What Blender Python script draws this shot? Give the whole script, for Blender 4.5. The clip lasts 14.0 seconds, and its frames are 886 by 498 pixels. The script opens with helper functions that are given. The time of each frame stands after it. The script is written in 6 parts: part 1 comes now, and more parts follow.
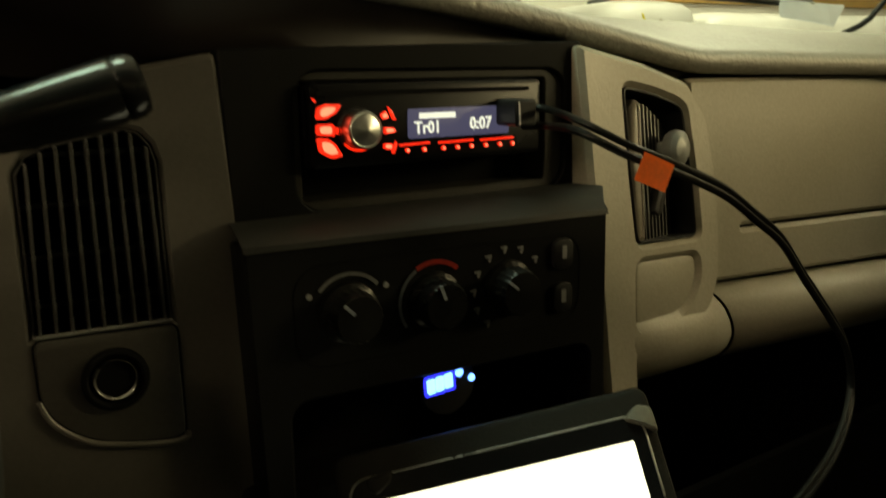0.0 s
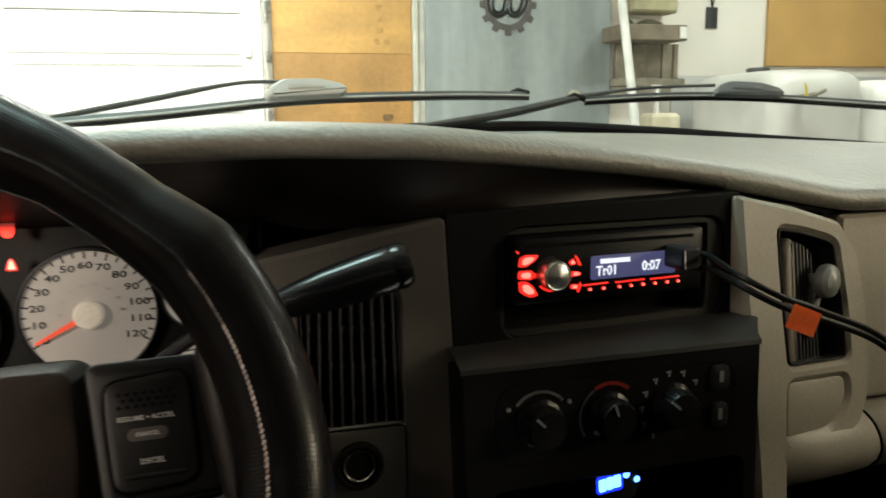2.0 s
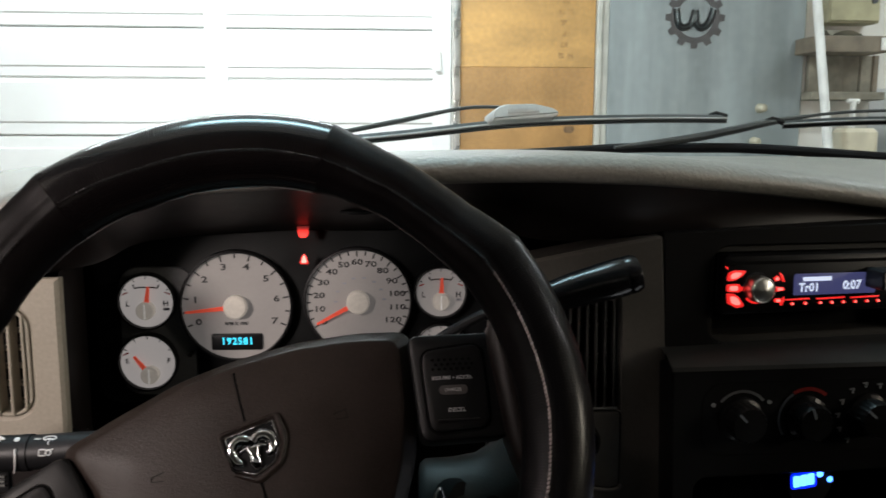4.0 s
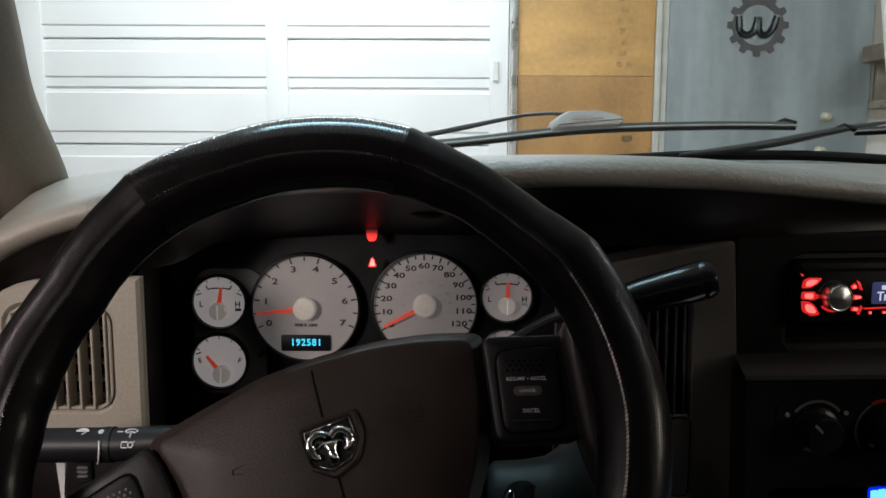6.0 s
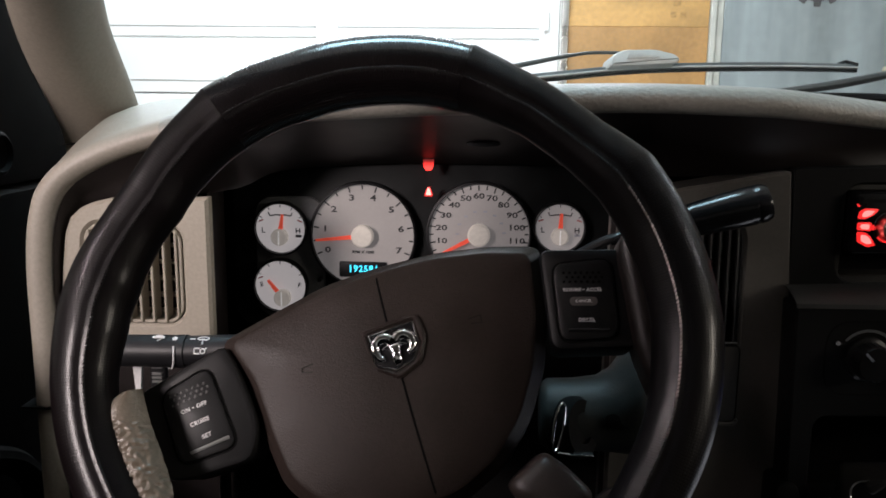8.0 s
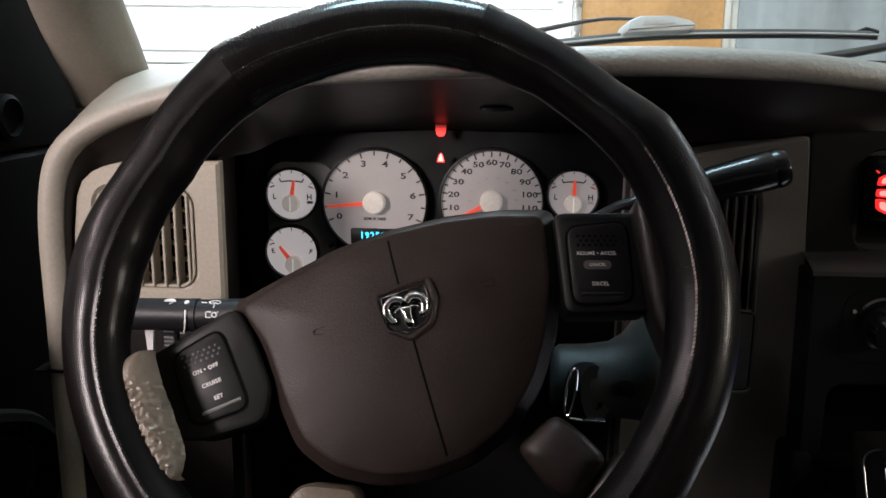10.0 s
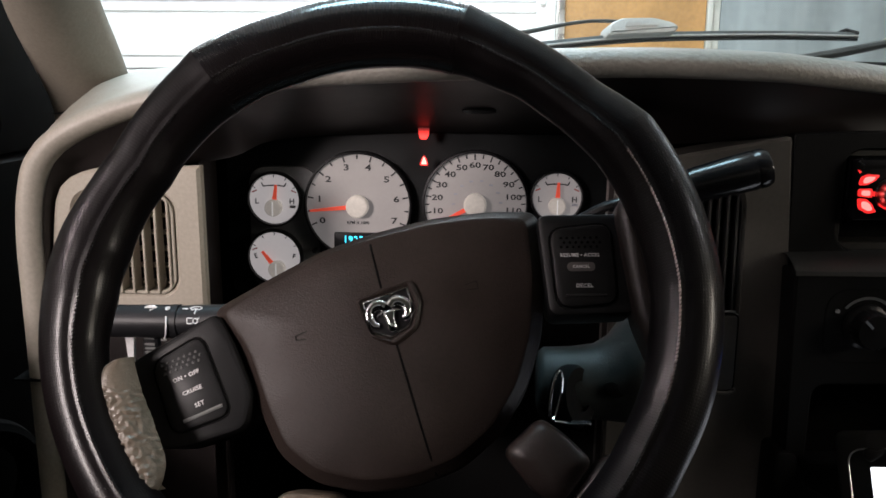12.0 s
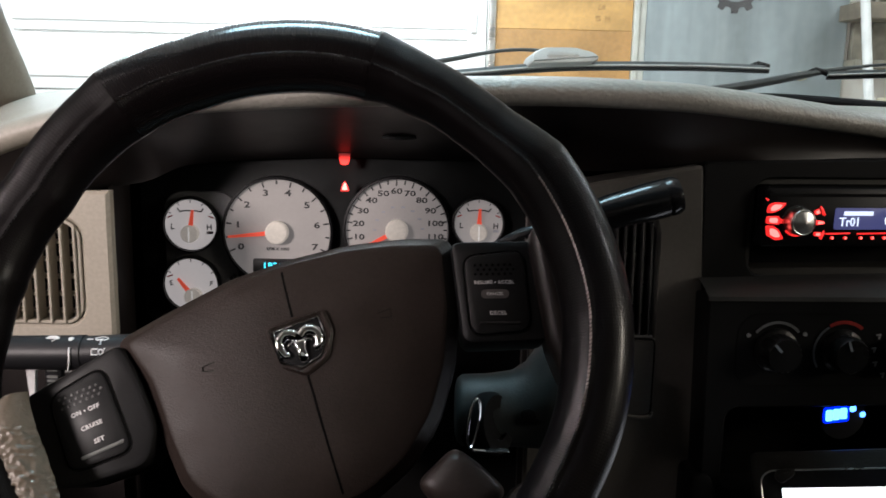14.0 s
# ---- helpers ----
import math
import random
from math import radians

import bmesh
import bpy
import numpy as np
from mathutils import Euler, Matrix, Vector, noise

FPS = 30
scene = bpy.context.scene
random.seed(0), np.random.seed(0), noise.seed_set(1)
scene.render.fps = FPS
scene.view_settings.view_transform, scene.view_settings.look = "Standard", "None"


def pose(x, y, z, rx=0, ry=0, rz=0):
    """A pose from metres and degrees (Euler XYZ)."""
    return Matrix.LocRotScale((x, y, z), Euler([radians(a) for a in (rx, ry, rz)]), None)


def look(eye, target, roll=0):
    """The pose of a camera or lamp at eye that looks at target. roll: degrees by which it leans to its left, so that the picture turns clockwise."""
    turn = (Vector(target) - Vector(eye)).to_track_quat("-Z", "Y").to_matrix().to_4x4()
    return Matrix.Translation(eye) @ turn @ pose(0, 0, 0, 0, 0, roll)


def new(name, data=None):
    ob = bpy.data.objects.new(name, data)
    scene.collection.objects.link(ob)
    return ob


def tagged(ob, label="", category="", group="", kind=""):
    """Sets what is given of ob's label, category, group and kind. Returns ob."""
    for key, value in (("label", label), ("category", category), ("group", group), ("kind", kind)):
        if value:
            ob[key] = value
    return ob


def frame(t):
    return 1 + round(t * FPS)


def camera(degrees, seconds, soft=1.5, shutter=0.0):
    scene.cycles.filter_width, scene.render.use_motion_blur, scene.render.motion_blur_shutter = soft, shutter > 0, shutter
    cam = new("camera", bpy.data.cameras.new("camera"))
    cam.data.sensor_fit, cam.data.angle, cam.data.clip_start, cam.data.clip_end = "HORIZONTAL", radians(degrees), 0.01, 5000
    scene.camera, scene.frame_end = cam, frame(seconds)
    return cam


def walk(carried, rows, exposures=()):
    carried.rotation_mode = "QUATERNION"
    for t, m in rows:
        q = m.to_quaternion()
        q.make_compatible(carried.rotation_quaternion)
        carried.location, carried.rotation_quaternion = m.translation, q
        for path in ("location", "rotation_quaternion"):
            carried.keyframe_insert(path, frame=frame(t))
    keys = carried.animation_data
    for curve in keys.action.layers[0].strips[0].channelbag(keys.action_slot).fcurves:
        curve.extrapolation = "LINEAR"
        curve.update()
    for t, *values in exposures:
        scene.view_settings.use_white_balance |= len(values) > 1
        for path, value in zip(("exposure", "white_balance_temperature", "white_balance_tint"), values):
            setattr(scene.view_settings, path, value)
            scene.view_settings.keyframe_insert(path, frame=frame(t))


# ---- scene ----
cam = camera(56.8, 14.0, 1.6, 0.6)
PATH = [
    (0, (0.006, 0.015, 1.427), (0.841, 1.782, 1.002), -0.7),
    (0.5, (-0.005, -0.004, 1.448), (0.771, 1.806, 1.1), -1.0),
    (1, (-0.02, -0.021, 1.471), (0.705, 1.816, 1.155), -0.4),
    (1.5, (-0.047, -0.051, 1.496), (0.565, 1.829, 1.196), -0.5),
    (2, (-0.069, -0.084, 1.515), (0.446, 1.824, 1.208), -0.5),
    (2.5, (-0.092, -0.124, 1.529), (0.338, 1.812, 1.269), 0.0),
    (3, (-0.114, -0.158, 1.533), (0.206, 1.797, 1.255), 0.4),
    (3.5, (-0.135, -0.193, 1.534), (0.085, 1.776, 1.261), 0.4),
    (4, (-0.148, -0.196, 1.535), (-0.026, 1.779, 1.247), 0.2),
    (6.5, (-0.165, -0.206, 1.526), (-0.174, 1.777, 1.264), 0.3),
    (7, (-0.168, -0.217, 1.519), (-0.182, 1.757, 1.199), 0.6),
    (7.5, (-0.172, -0.223, 1.507), (-0.229, 1.745, 1.155), 0.8),
    (8, (-0.174, -0.226, 1.503), (-0.286, 1.737, 1.135), 0.7),
    (8.5, (-0.176, -0.221, 1.498), (-0.311, 1.735, 1.104), 0.6),
    (9, (-0.175, -0.223, 1.495), (-0.315, 1.728, 1.077), 0.8),
    (11.5, (-0.175, -0.219, 1.494), (-0.295, 1.729, 1.06), 0.6),
    (12, (-0.173, -0.218, 1.493), (-0.277, 1.734, 1.072), 0.5),
    (12.5, (-0.171, -0.217, 1.495), (-0.26, 1.737, 1.08), 0.6),
    (13, (-0.164, -0.211, 1.495), (-0.188, 1.749, 1.095), 0.9),
    (13.5, (-0.163, -0.216, 1.495), (-0.145, 1.748, 1.119), 1.2),
    (14, (-0.159, -0.212, 1.494), (-0.105, 1.755, 1.134), 1.3),
]
walk(cam, [(t, look(eye, target, roll)) for t, eye, target, roll in PATH],
     [(0, 0.05, 11500, -9), (1, 0.15, 9100, -5), (1.5, 0.15, 8000, -1), (2.2, 0.05, 7100, 5), (3, -0.1, 6500, 8), (4, -0.32, 6400, 10), (6.5, -0.8, 6250, 12), (7, -0.68, 6220, 12), (7.5, -0.38, 6200, 13), (9, 0.12, 6200, 14), (11.5, 0.05, 6200, 13), (14, 0.08, 6200, 12)])

# ---- light ----
world = bpy.data.worlds.new("night")
scene.world = world
world.use_nodes = True
world.node_tree.nodes["Background"].inputs[0].default_value = (0.5, 0.55, 0.6, 1)
world.node_tree.nodes["Background"].inputs[1].default_value = 0.004


def area(name, at, target, sx, sy, watts, color):
    d = bpy.data.lights.new(name, "AREA")
    d.shape, d.size, d.size_y, d.energy, d.color = "RECTANGLE", sx, sy, watts, color
    ob = new(name, d)
    ob.matrix_world = look(at, target)
    return ob


TUBE = (0.88, 0.97, 1.0)
area("lamp_front", (-0.9, 2.9, 3.15), (-0.9, 2.9, 0), 2.4, 0.2, 120, TUBE)
area("lamp_front_right", (2.9, 2.7, 3.15), (2.9, 2.7, 0), 1.2, 0.2, 32, TUBE)
area("lamp_middle", (-0.42, 0.85, 3.15), (-0.42, 0.85, 0), 0.9, 0.35, 34, (0.55, 0.88, 1.0))
# added, unseen source that lights the dash from the left rear
area("lamp_added_rear_left", (-1.8, -1.6, 2.05), (-0.4, 0.35, 1.35), 0.5, 0.6, 88, (1.0, 0.86, 0.79))
# added, unseen strip that draws a thin highlight along the rim
area("lamp_added_left", (-2.2, -0.5, 2.6), (-2.2, -0.5, 0), 0.05, 1.2, 38, (1.0, 0.82, 0.78))
area("lamp_side_right", (3.0, 0.0, 3.15), (3.0, 0.0, 0), 1.2, 0.2, 35, (1.0, 0.97, 0.92))
# added, unseen source that lights the passenger panels
area("lamp_added_right", (2.1, -0.3, 1.88), (0.75, 0.55, 1.35), 0.5, 0.4, 17, (1.0, 0.89, 0.72))




# ---- geometry helpers ----
def rr(x0, y0, x1, y1, r, n=5):
    """A rounded rectangle, counter-clockwise."""
    out = []
    for cx, cy, a in ((x1 - r, y1 - r, 0), (x0 + r, y1 - r, 90), (x0 + r, y0 + r, 180), (x1 - r, y0 + r, 270)):
        for i in range(n + 1):
            b = radians(a + 90 * i / n)
            out.append((cx + r * math.cos(b), cy + r * math.sin(b)))
    return out


def rounded(pts, r, n=4):
    """A polygon with its corners rounded."""
    out = []
    k = len(pts)
    for i in range(k):
        p, a, b = Vector(pts[i]), Vector(pts[i - 1]), Vector(pts[(i + 1) % k])
        da, db = a - p, b - p
        ra = min(r, da.length * 0.45, db.length * 0.45)
        s, e = p + da.normalized() * ra, p + db.normalized() * ra
        for j in range(n + 1):
            u = j / n
            q = s * (1 - u) ** 2 + p * 2 * u * (1 - u) + e * u ** 2
            out.append((q.x, q.y))
    return out


def area2(pts):
    return sum(pts[i - 1][0] * pts[i][1] - pts[i][0] * pts[i - 1][1] for i in range(len(pts)))


def off(pts, d):
    """The polygon moved outwards by d."""
    if area2(pts) < 0:
        pts = pts[::-1]
    out = []
    k = len(pts)
    for i in range(k):
        p, a, b = Vector(pts[i]), Vector(pts[i - 1]), Vector(pts[(i + 1) % k])
        e1, e2 = (p - a).normalized(), (b - p).normalized()
        n1, n2 = Vector((e1.y, -e1.x)), Vector((e2.y, -e2.x))
        m = n1 + n2
        m = m.normalized() if m.length > 1e-6 else n1
        q = p + m * d / max(0.5, m.dot(n1))
        out.append((q.x, q.y))
    return out


def ellipse(cx, cy, rx, ry, n=32):
    return [(cx + rx * math.cos(2 * math.pi * i / n), cy + ry * math.sin(2 * math.pi * i / n)) for i in range(n)]


def loops(bm, rings, M, closed=True, cap0=False, cap1=False):
    """Skin rings of 3D points with quads."""
    vs = [[bm.verts.new(M @ Vector(p)) for p in ring] for ring in rings]
    for a, b in zip(vs[:-1], vs[1:]):
        k = len(a)
        for i in range(k if closed else k - 1):
            j = (i + 1) % k
            bm.faces.new((a[i], a[j], b[j], b[i]))
    if cap0:
        bm.faces.new(vs[0][::-1])
    if cap1:
        bm.faces.new(vs[-1])
    return vs


I4 = Matrix.Identity(4)


def prism(bm, pts, z0, z1, ch=0.0, M=I4, steps=2):
    """A plate from z0 to z1 (its front) with a rounded front edge of size ch."""
    if area2(pts) < 0:
        pts = pts[::-1]
    rings = [[(x, y, z0) for x, y in pts]]
    if ch > 0:
        for i in range(steps + 1):
            a = math.pi / 2 * i / steps
            q = off(pts, -ch * (1 - math.cos(a)))
            rings.append([(x, y, z1 - ch + ch * math.sin(a)) for x, y in q])
    else:
        rings.append([(x, y, z1) for x, y in pts])
    loops(bm, rings, M, True, True, True)


def plate(bm, pts, holes, z0, z1, M=I4, ch=0.0):
    """A plate with holes through it; the edges of front and holes are chamfered by ch."""
    def fill(outs, z):
        edges = []
        for o in outs:
            vs = [bm.verts.new(M @ Vector((x, y, z))) for x, y in o]
            for i in range(len(vs)):
                edges.append(bm.edges.new((vs[i - 1], vs[i])))
        bmesh.ops.triangle_fill(bm, edges=edges, use_beauty=True)
    fill([off(pts, -ch)] + [off(h, ch) for h in holes], z1)
    for k, o in enumerate([pts] + list(holes)):
        if area2(o) < 0:
            o = o[::-1]
        s = -ch if k == 0 else ch
        rings = [[(x, y, z0) for x, y in o], [(x, y, z1 - ch) for x, y in o]]
        if ch > 0:
            rings.append([(x, y, z1) for x, y in off(o, s)])
        loops(bm, rings, M)
    bmesh.ops.remove_doubles(bm, verts=bm.verts, dist=1e-6)


def ring(bm, outer, inner, z0, z1, ch=0.0, M=I4):
    """A frame between two outlines of equally many points."""
    if area2(outer) < 0:
        outer = outer[::-1]
    if area2(inner) < 0:
        inner = inner[::-1]
    o2, i2 = off(outer, -ch), off(inner, ch)
    rings = [[(x, y, z0) for x, y in outer], [(x, y, z1 - ch) for x, y in outer], [(x, y, z1) for x, y in o2],
             [(x, y, z1) for x, y in i2], [(x, y, z1 - ch) for x, y in inner], [(x, y, z0) for x, y in inner]]
    loops(bm, rings, M)


def tube(bm, pts, r, n=10, M=I4, caps=True, flat=1.0):
    """A round bar along points; r is one radius or one for each point."""
    pts = [Vector(p) for p in pts]
    rs = r if isinstance(r, (list, tuple)) else [r] * len(pts)
    up = None
    rings = []
    for i, p in enumerate(pts):
        t = (pts[min(i + 1, len(pts) - 1)] - pts[max(i - 1, 0)]).normalized()
        if up is None:
            up = t.orthogonal().normalized()
        up = (up - t * up.dot(t)).normalized()
        side = t.cross(up)
        rings.append([p + (up * math.cos(2 * math.pi * k / n) + side * math.sin(2 * math.pi * k / n) * flat) * rs[i] for k in range(n)])
    loops(bm, rings, M, True, caps, caps)


def spline(pts, n=8):
    """A smooth line through points."""
    pts = [Vector(p) for p in pts]
    out = []
    for i in range(len(pts) - 1):
        p0, p1, p2, p3 = pts[max(i - 1, 0)], pts[i], pts[i + 1], pts[min(i + 2, len(pts) - 1)]
        for j in range(n):
            u = j / n
            out.append(0.5 * ((2 * p1) + (p2 - p0) * u + (2 * p0 - 5 * p1 + 4 * p2 - p3) * u * u + (3 * p1 - p0 - 3 * p2 + p3) * u ** 3))
    out.append(pts[-1])
    return out


def lathe(bm, prof, n=28, M=I4, cap0=True, cap1=True):
    """A turned body round local z; prof: rows of radius and height."""
    loops(bm, [[(r * math.cos(2 * math.pi * k / n), r * math.sin(2 * math.pi * k / n), z) for k in range(n)] for r, z in prof], M, True, cap0, cap1)


def box(bm, a, b, ch=0.0, M=I4):
    """A box between two corners; ch rounds its edges."""
    x0, y0, z0 = a
    x1, y1, z1 = b
    if ch > 0:
        base = rr(x0, y0, x1, y1, ch, 3)
        rings = [[(x, y, z0) for x, y in off(base, -ch * 0.7)], [(x, y, z0 + ch * 0.7) for x, y in base],
                 [(x, y, z1 - ch * 0.7) for x, y in base], [(x, y, z1) for x, y in off(base, -ch * 0.7)]]
    else:
        base = [(x0, y0), (x1, y0), (x1, y1), (x0, y1)]
        rings = [[(x, y, z0) for x, y in base], [(x, y, z1) for x, y in base]]
    loops(bm, rings, M, True, True, True)


def bar(bm, p, q, w, h, M=I4):
    """A flat bar from p to q in the local xy plane, w wide and h high above z of p."""
    p, q = Vector(p), Vector(q)
    d = (q - p).normalized()
    s = Vector((-d.y, d.x, 0)) * w / 2
    z = Vector((0, 0, h))
    loops(bm, [[p - s, q - s, q + s, p + s], [p - s + z, q - s + z, q + s + z, p + s + z]], M, True, True, True)


def letters(bm, body, size, M, depth=0.0002, space=1.0):
    """Writing in the built-in font, centred on the local origin."""
    c = bpy.data.curves.new("letters", "FONT")
    c.body, c.size, c.align_x, c.align_y, c.extrude, c.resolution_u, c.space_character, c.offset = body, size, "CENTER", "CENTER", depth, 2, space, size * 0.02
    ob = bpy.data.objects.new("letters", c)
    me = ob.to_mesh()
    me2 = me.copy()
    ob.to_mesh_clear()
    me2.transform(M)
    bm.from_mesh(me2)
    bpy.data.meshes.remove(me2)
    bpy.data.objects.remove(ob)
    bpy.data.curves.remove(c)


def thing(name, label, category, at=(0, 0, 0), group="", kind=""):
    ob = new(name)
    ob.location = at
    ob.empty_display_size = 0.02
    return tagged(ob, label, category, group, kind)


def part(name, bm, material, parent=None, label="", sharp=32, flat=False):
    """Link a bmesh as one mesh object under a thing or a part. Returns it."""
    bmesh.ops.recalc_face_normals(bm, faces=bm.faces)
    me = bpy.data.meshes.new(name)
    bm.to_mesh(me)
    bm.free()
    me.materials.append(material)
    if not flat:
        me.shade_smooth()
        me.set_sharp_from_angle(angle=radians(sharp))
    ob = new(name, me)
    if parent is not None:
        ob.parent = parent
        if parent.data is None:
            ob.matrix_parent_inverse = Matrix.Translation(-parent.location)
    if label:
        ob["label"] = label
    return ob


def mesh():
    return bmesh.new()


def facing(at, right=(1, 0, 0), out=(0, -1, 0)):
    """A pose whose x runs to the right along a panel, z stands out of it, y runs up."""
    x = Vector(right).normalized()
    z = Vector(out)
    z = (z - x * z.dot(x)).normalized()
    y = z.cross(x)
    m = Matrix((x, y, z)).transposed().to_4x4()
    m.translation = at
    return m


# ---- materials ----
def mat(name, color, rough=0.5, metal=0.0, vary=0.15, vscale=12.0, fine=0.08, fscale=300.0, bump=0.0, bscale=400.0, kind="noise",
        spec=0.5, rvary=0.08, coat=0.0, stretch=None):
    m = bpy.data.materials.new(name)
    m.use_nodes = True
    nt = m.node_tree
    N, L = nt.nodes, nt.links
    b = N["Principled BSDF"]
    b.inputs["Metallic"].default_value = metal
    b.inputs["Specular IOR Level"].default_value = spec
    b.inputs["Coat Weight"].default_value = coat
    tc = N.new("ShaderNodeTexCoord")
    n1 = N.new("ShaderNodeTexNoise")
    n1.inputs["Scale"].default_value, n1.inputs["Detail"].default_value = vscale, 5
    n2 = N.new("ShaderNodeTexNoise")
    n2.inputs["Scale"].default_value, n2.inputs["Detail"].default_value = fscale, 3
    if stretch:
        sv = N.new("ShaderNodeVectorMath")
        sv.operation = "MULTIPLY"
        sv.inputs[1].default_value = stretch
        L.new(tc.outputs["Object"], sv.inputs[0])
        L.new(sv.outputs[0], n1.inputs["Vector"])
    else:
        L.new(tc.outputs["Object"], n1.inputs["Vector"])
    L.new(tc.outputs["Object"], n2.inputs["Vector"])
    m1 = N.new("ShaderNodeMapRange")
    m1.inputs[1].default_value, m1.inputs[2].default_value = 0.3, 0.7
    m1.inputs[3].default_value, m1.inputs[4].default_value = 1 - vary, 1 + vary
    m2 = N.new("ShaderNodeMapRange")
    m2.inputs[1].default_value, m2.inputs[2].default_value = 0.3, 0.7
    m2.inputs[3].default_value, m2.inputs[4].default_value = 1 - fine, 1 + fine
    L.new(n1.outputs["Fac"], m1.inputs[0])
    L.new(n2.outputs["Fac"], m2.inputs[0])
    mu = N.new("ShaderNodeMath")
    mu.operation = "MULTIPLY"
    L.new(m1.outputs[0], mu.inputs[0])
    L.new(m2.outputs[0], mu.inputs[1])
    sc = N.new("ShaderNodeVectorMath")
    sc.operation = "SCALE"
    sc.inputs[0].default_value = color
    L.new(mu.outputs[0], sc.inputs["Scale"])
    L.new(sc.outputs[0], b.inputs["Base Color"])
    mr = N.new("ShaderNodeMapRange")
    mr.inputs[1].default_value, mr.inputs[2].default_value = 0.3, 0.7
    mr.inputs[3].default_value, mr.inputs[4].default_value = max(0.02, rough - rvary), min(1, rough + rvary)
    L.new(n1.outputs["Fac"], mr.inputs[0])
    L.new(mr.outputs[0], b.inputs["Roughness"])
    if bump > 0:
        if kind == "noise":
            t = N.new("ShaderNodeTexNoise")
            t.inputs["Detail"].default_value = 3
            h = t.outputs["Fac"]
        else:
            t = N.new("ShaderNodeTexVoronoi")
            t.feature = "F1" if kind == "dots" else "DISTANCE_TO_EDGE"
            h = t.outputs["Distance"]
        t.inputs["Scale"].default_value = bscale
        L.new(tc.outputs["Object"], t.inputs["Vector"])
        if kind != "noise":
            r2 = N.new("ShaderNodeMapRange")
            r2.inputs[1].default_value, r2.inputs[2].default_value = (0.15, 0.4) if kind == "dots" else (0.0, 0.18)
            L.new(h, r2.inputs[0])
            h = r2.outputs[0]
        bp = N.new("ShaderNodeBump")
        bp.inputs["Strength"].default_value = 1.0
        bp.inputs["Distance"].default_value = bump
        L.new(h, bp.inputs["Height"])
        L.new(bp.outputs[0], b.inputs["Normal"])
    return m


def glow(name, color, strength, base=(0.02, 0.02, 0.02)):
    m = bpy.data.materials.new(name)
    m.use_nodes = True
    b = m.node_tree.nodes["Principled BSDF"]
    b.inputs["Base Color"].default_value = (*base, 1)
    b.inputs["Emission Color"].default_value = (*color, 1)
    b.inputs["Emission Strength"].default_value = strength
    b.inputs["Roughness"].default_value = 0.3
    return m


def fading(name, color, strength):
    """A glow painted as emission: bright at its foot, dying away upwards."""
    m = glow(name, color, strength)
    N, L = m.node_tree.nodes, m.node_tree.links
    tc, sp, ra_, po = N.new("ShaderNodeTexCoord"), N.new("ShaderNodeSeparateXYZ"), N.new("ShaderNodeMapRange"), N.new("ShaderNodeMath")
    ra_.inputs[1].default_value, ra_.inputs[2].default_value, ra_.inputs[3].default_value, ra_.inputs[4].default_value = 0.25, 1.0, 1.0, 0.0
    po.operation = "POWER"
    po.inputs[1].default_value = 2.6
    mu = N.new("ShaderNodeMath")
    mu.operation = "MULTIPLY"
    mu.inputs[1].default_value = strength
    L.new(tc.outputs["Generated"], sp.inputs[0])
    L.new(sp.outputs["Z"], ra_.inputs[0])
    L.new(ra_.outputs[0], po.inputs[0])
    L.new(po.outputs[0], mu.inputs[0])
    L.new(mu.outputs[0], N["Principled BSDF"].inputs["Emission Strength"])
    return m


def glass(name, color=(1, 1, 1), rough=0.0):
    m = bpy.data.materials.new(name)
    m.use_nodes = True
    N, L = m.node_tree.nodes, m.node_tree.links
    N.remove(N["Principled BSDF"])
    t, g, x, f = N.new("ShaderNodeBsdfTransparent"), N.new("ShaderNodeBsdfGlossy"), N.new("ShaderNodeMixShader"), N.new("ShaderNodeValue")
    t.inputs[0].default_value = (*color, 1)
    g.inputs["Roughness"].default_value = 0.02 + rough
    f.outputs[0].default_value = 0.05
    L.new(f.outputs[0], x.inputs[0])
    L.new(t.outputs[0], x.inputs[1])
    L.new(g.outputs[0], x.inputs[2])
    L.new(x.outputs[0], N["Material Output"].inputs[0])
    return m


TAUPE = mat("taupe_vinyl", (0.27, 0.245, 0.2), 0.5, bump=0.0002, bscale=420, vary=0.07, vscale=7)
PILLAR = mat("pillar_trim", (0.17, 0.152, 0.122), 0.6, bump=0.0002, bscale=500, vary=0.12, vscale=9)
PAD = mat("dash_vinyl", (0.185, 0.176, 0.155), 0.45, bump=0.0014, bscale=170, vary=0.08, vscale=6)
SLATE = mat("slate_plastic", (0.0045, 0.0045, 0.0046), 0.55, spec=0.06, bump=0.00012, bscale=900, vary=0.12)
BLACK = mat("black_plastic", (0.009, 0.009, 0.010), 0.4, spec=0.25, bump=0.00005, bscale=900, vary=0.15)
SLAT = mat("vent_slat_grey", (0.018, 0.0175, 0.0175), 0.4)
# near-black for gaps, and for recesses whose shade it puts into the colour
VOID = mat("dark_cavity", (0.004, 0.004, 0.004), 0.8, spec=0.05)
STRIP = mat("grey_taupe_plastic", (0.058, 0.054, 0.048), 0.38, spec=0.45, bump=0.00015, bscale=800, vary=0.1)
LEDGE = mat("lit_ledge_plastic", (0.0125, 0.0128, 0.0125), 0.45, spec=0.25, bump=0.00015, bscale=800)
BROW = mat("brow_plastic", (0.012, 0.0098, 0.0094), 0.6, spec=0.1, bump=0.00012, bscale=700, vary=0.12)
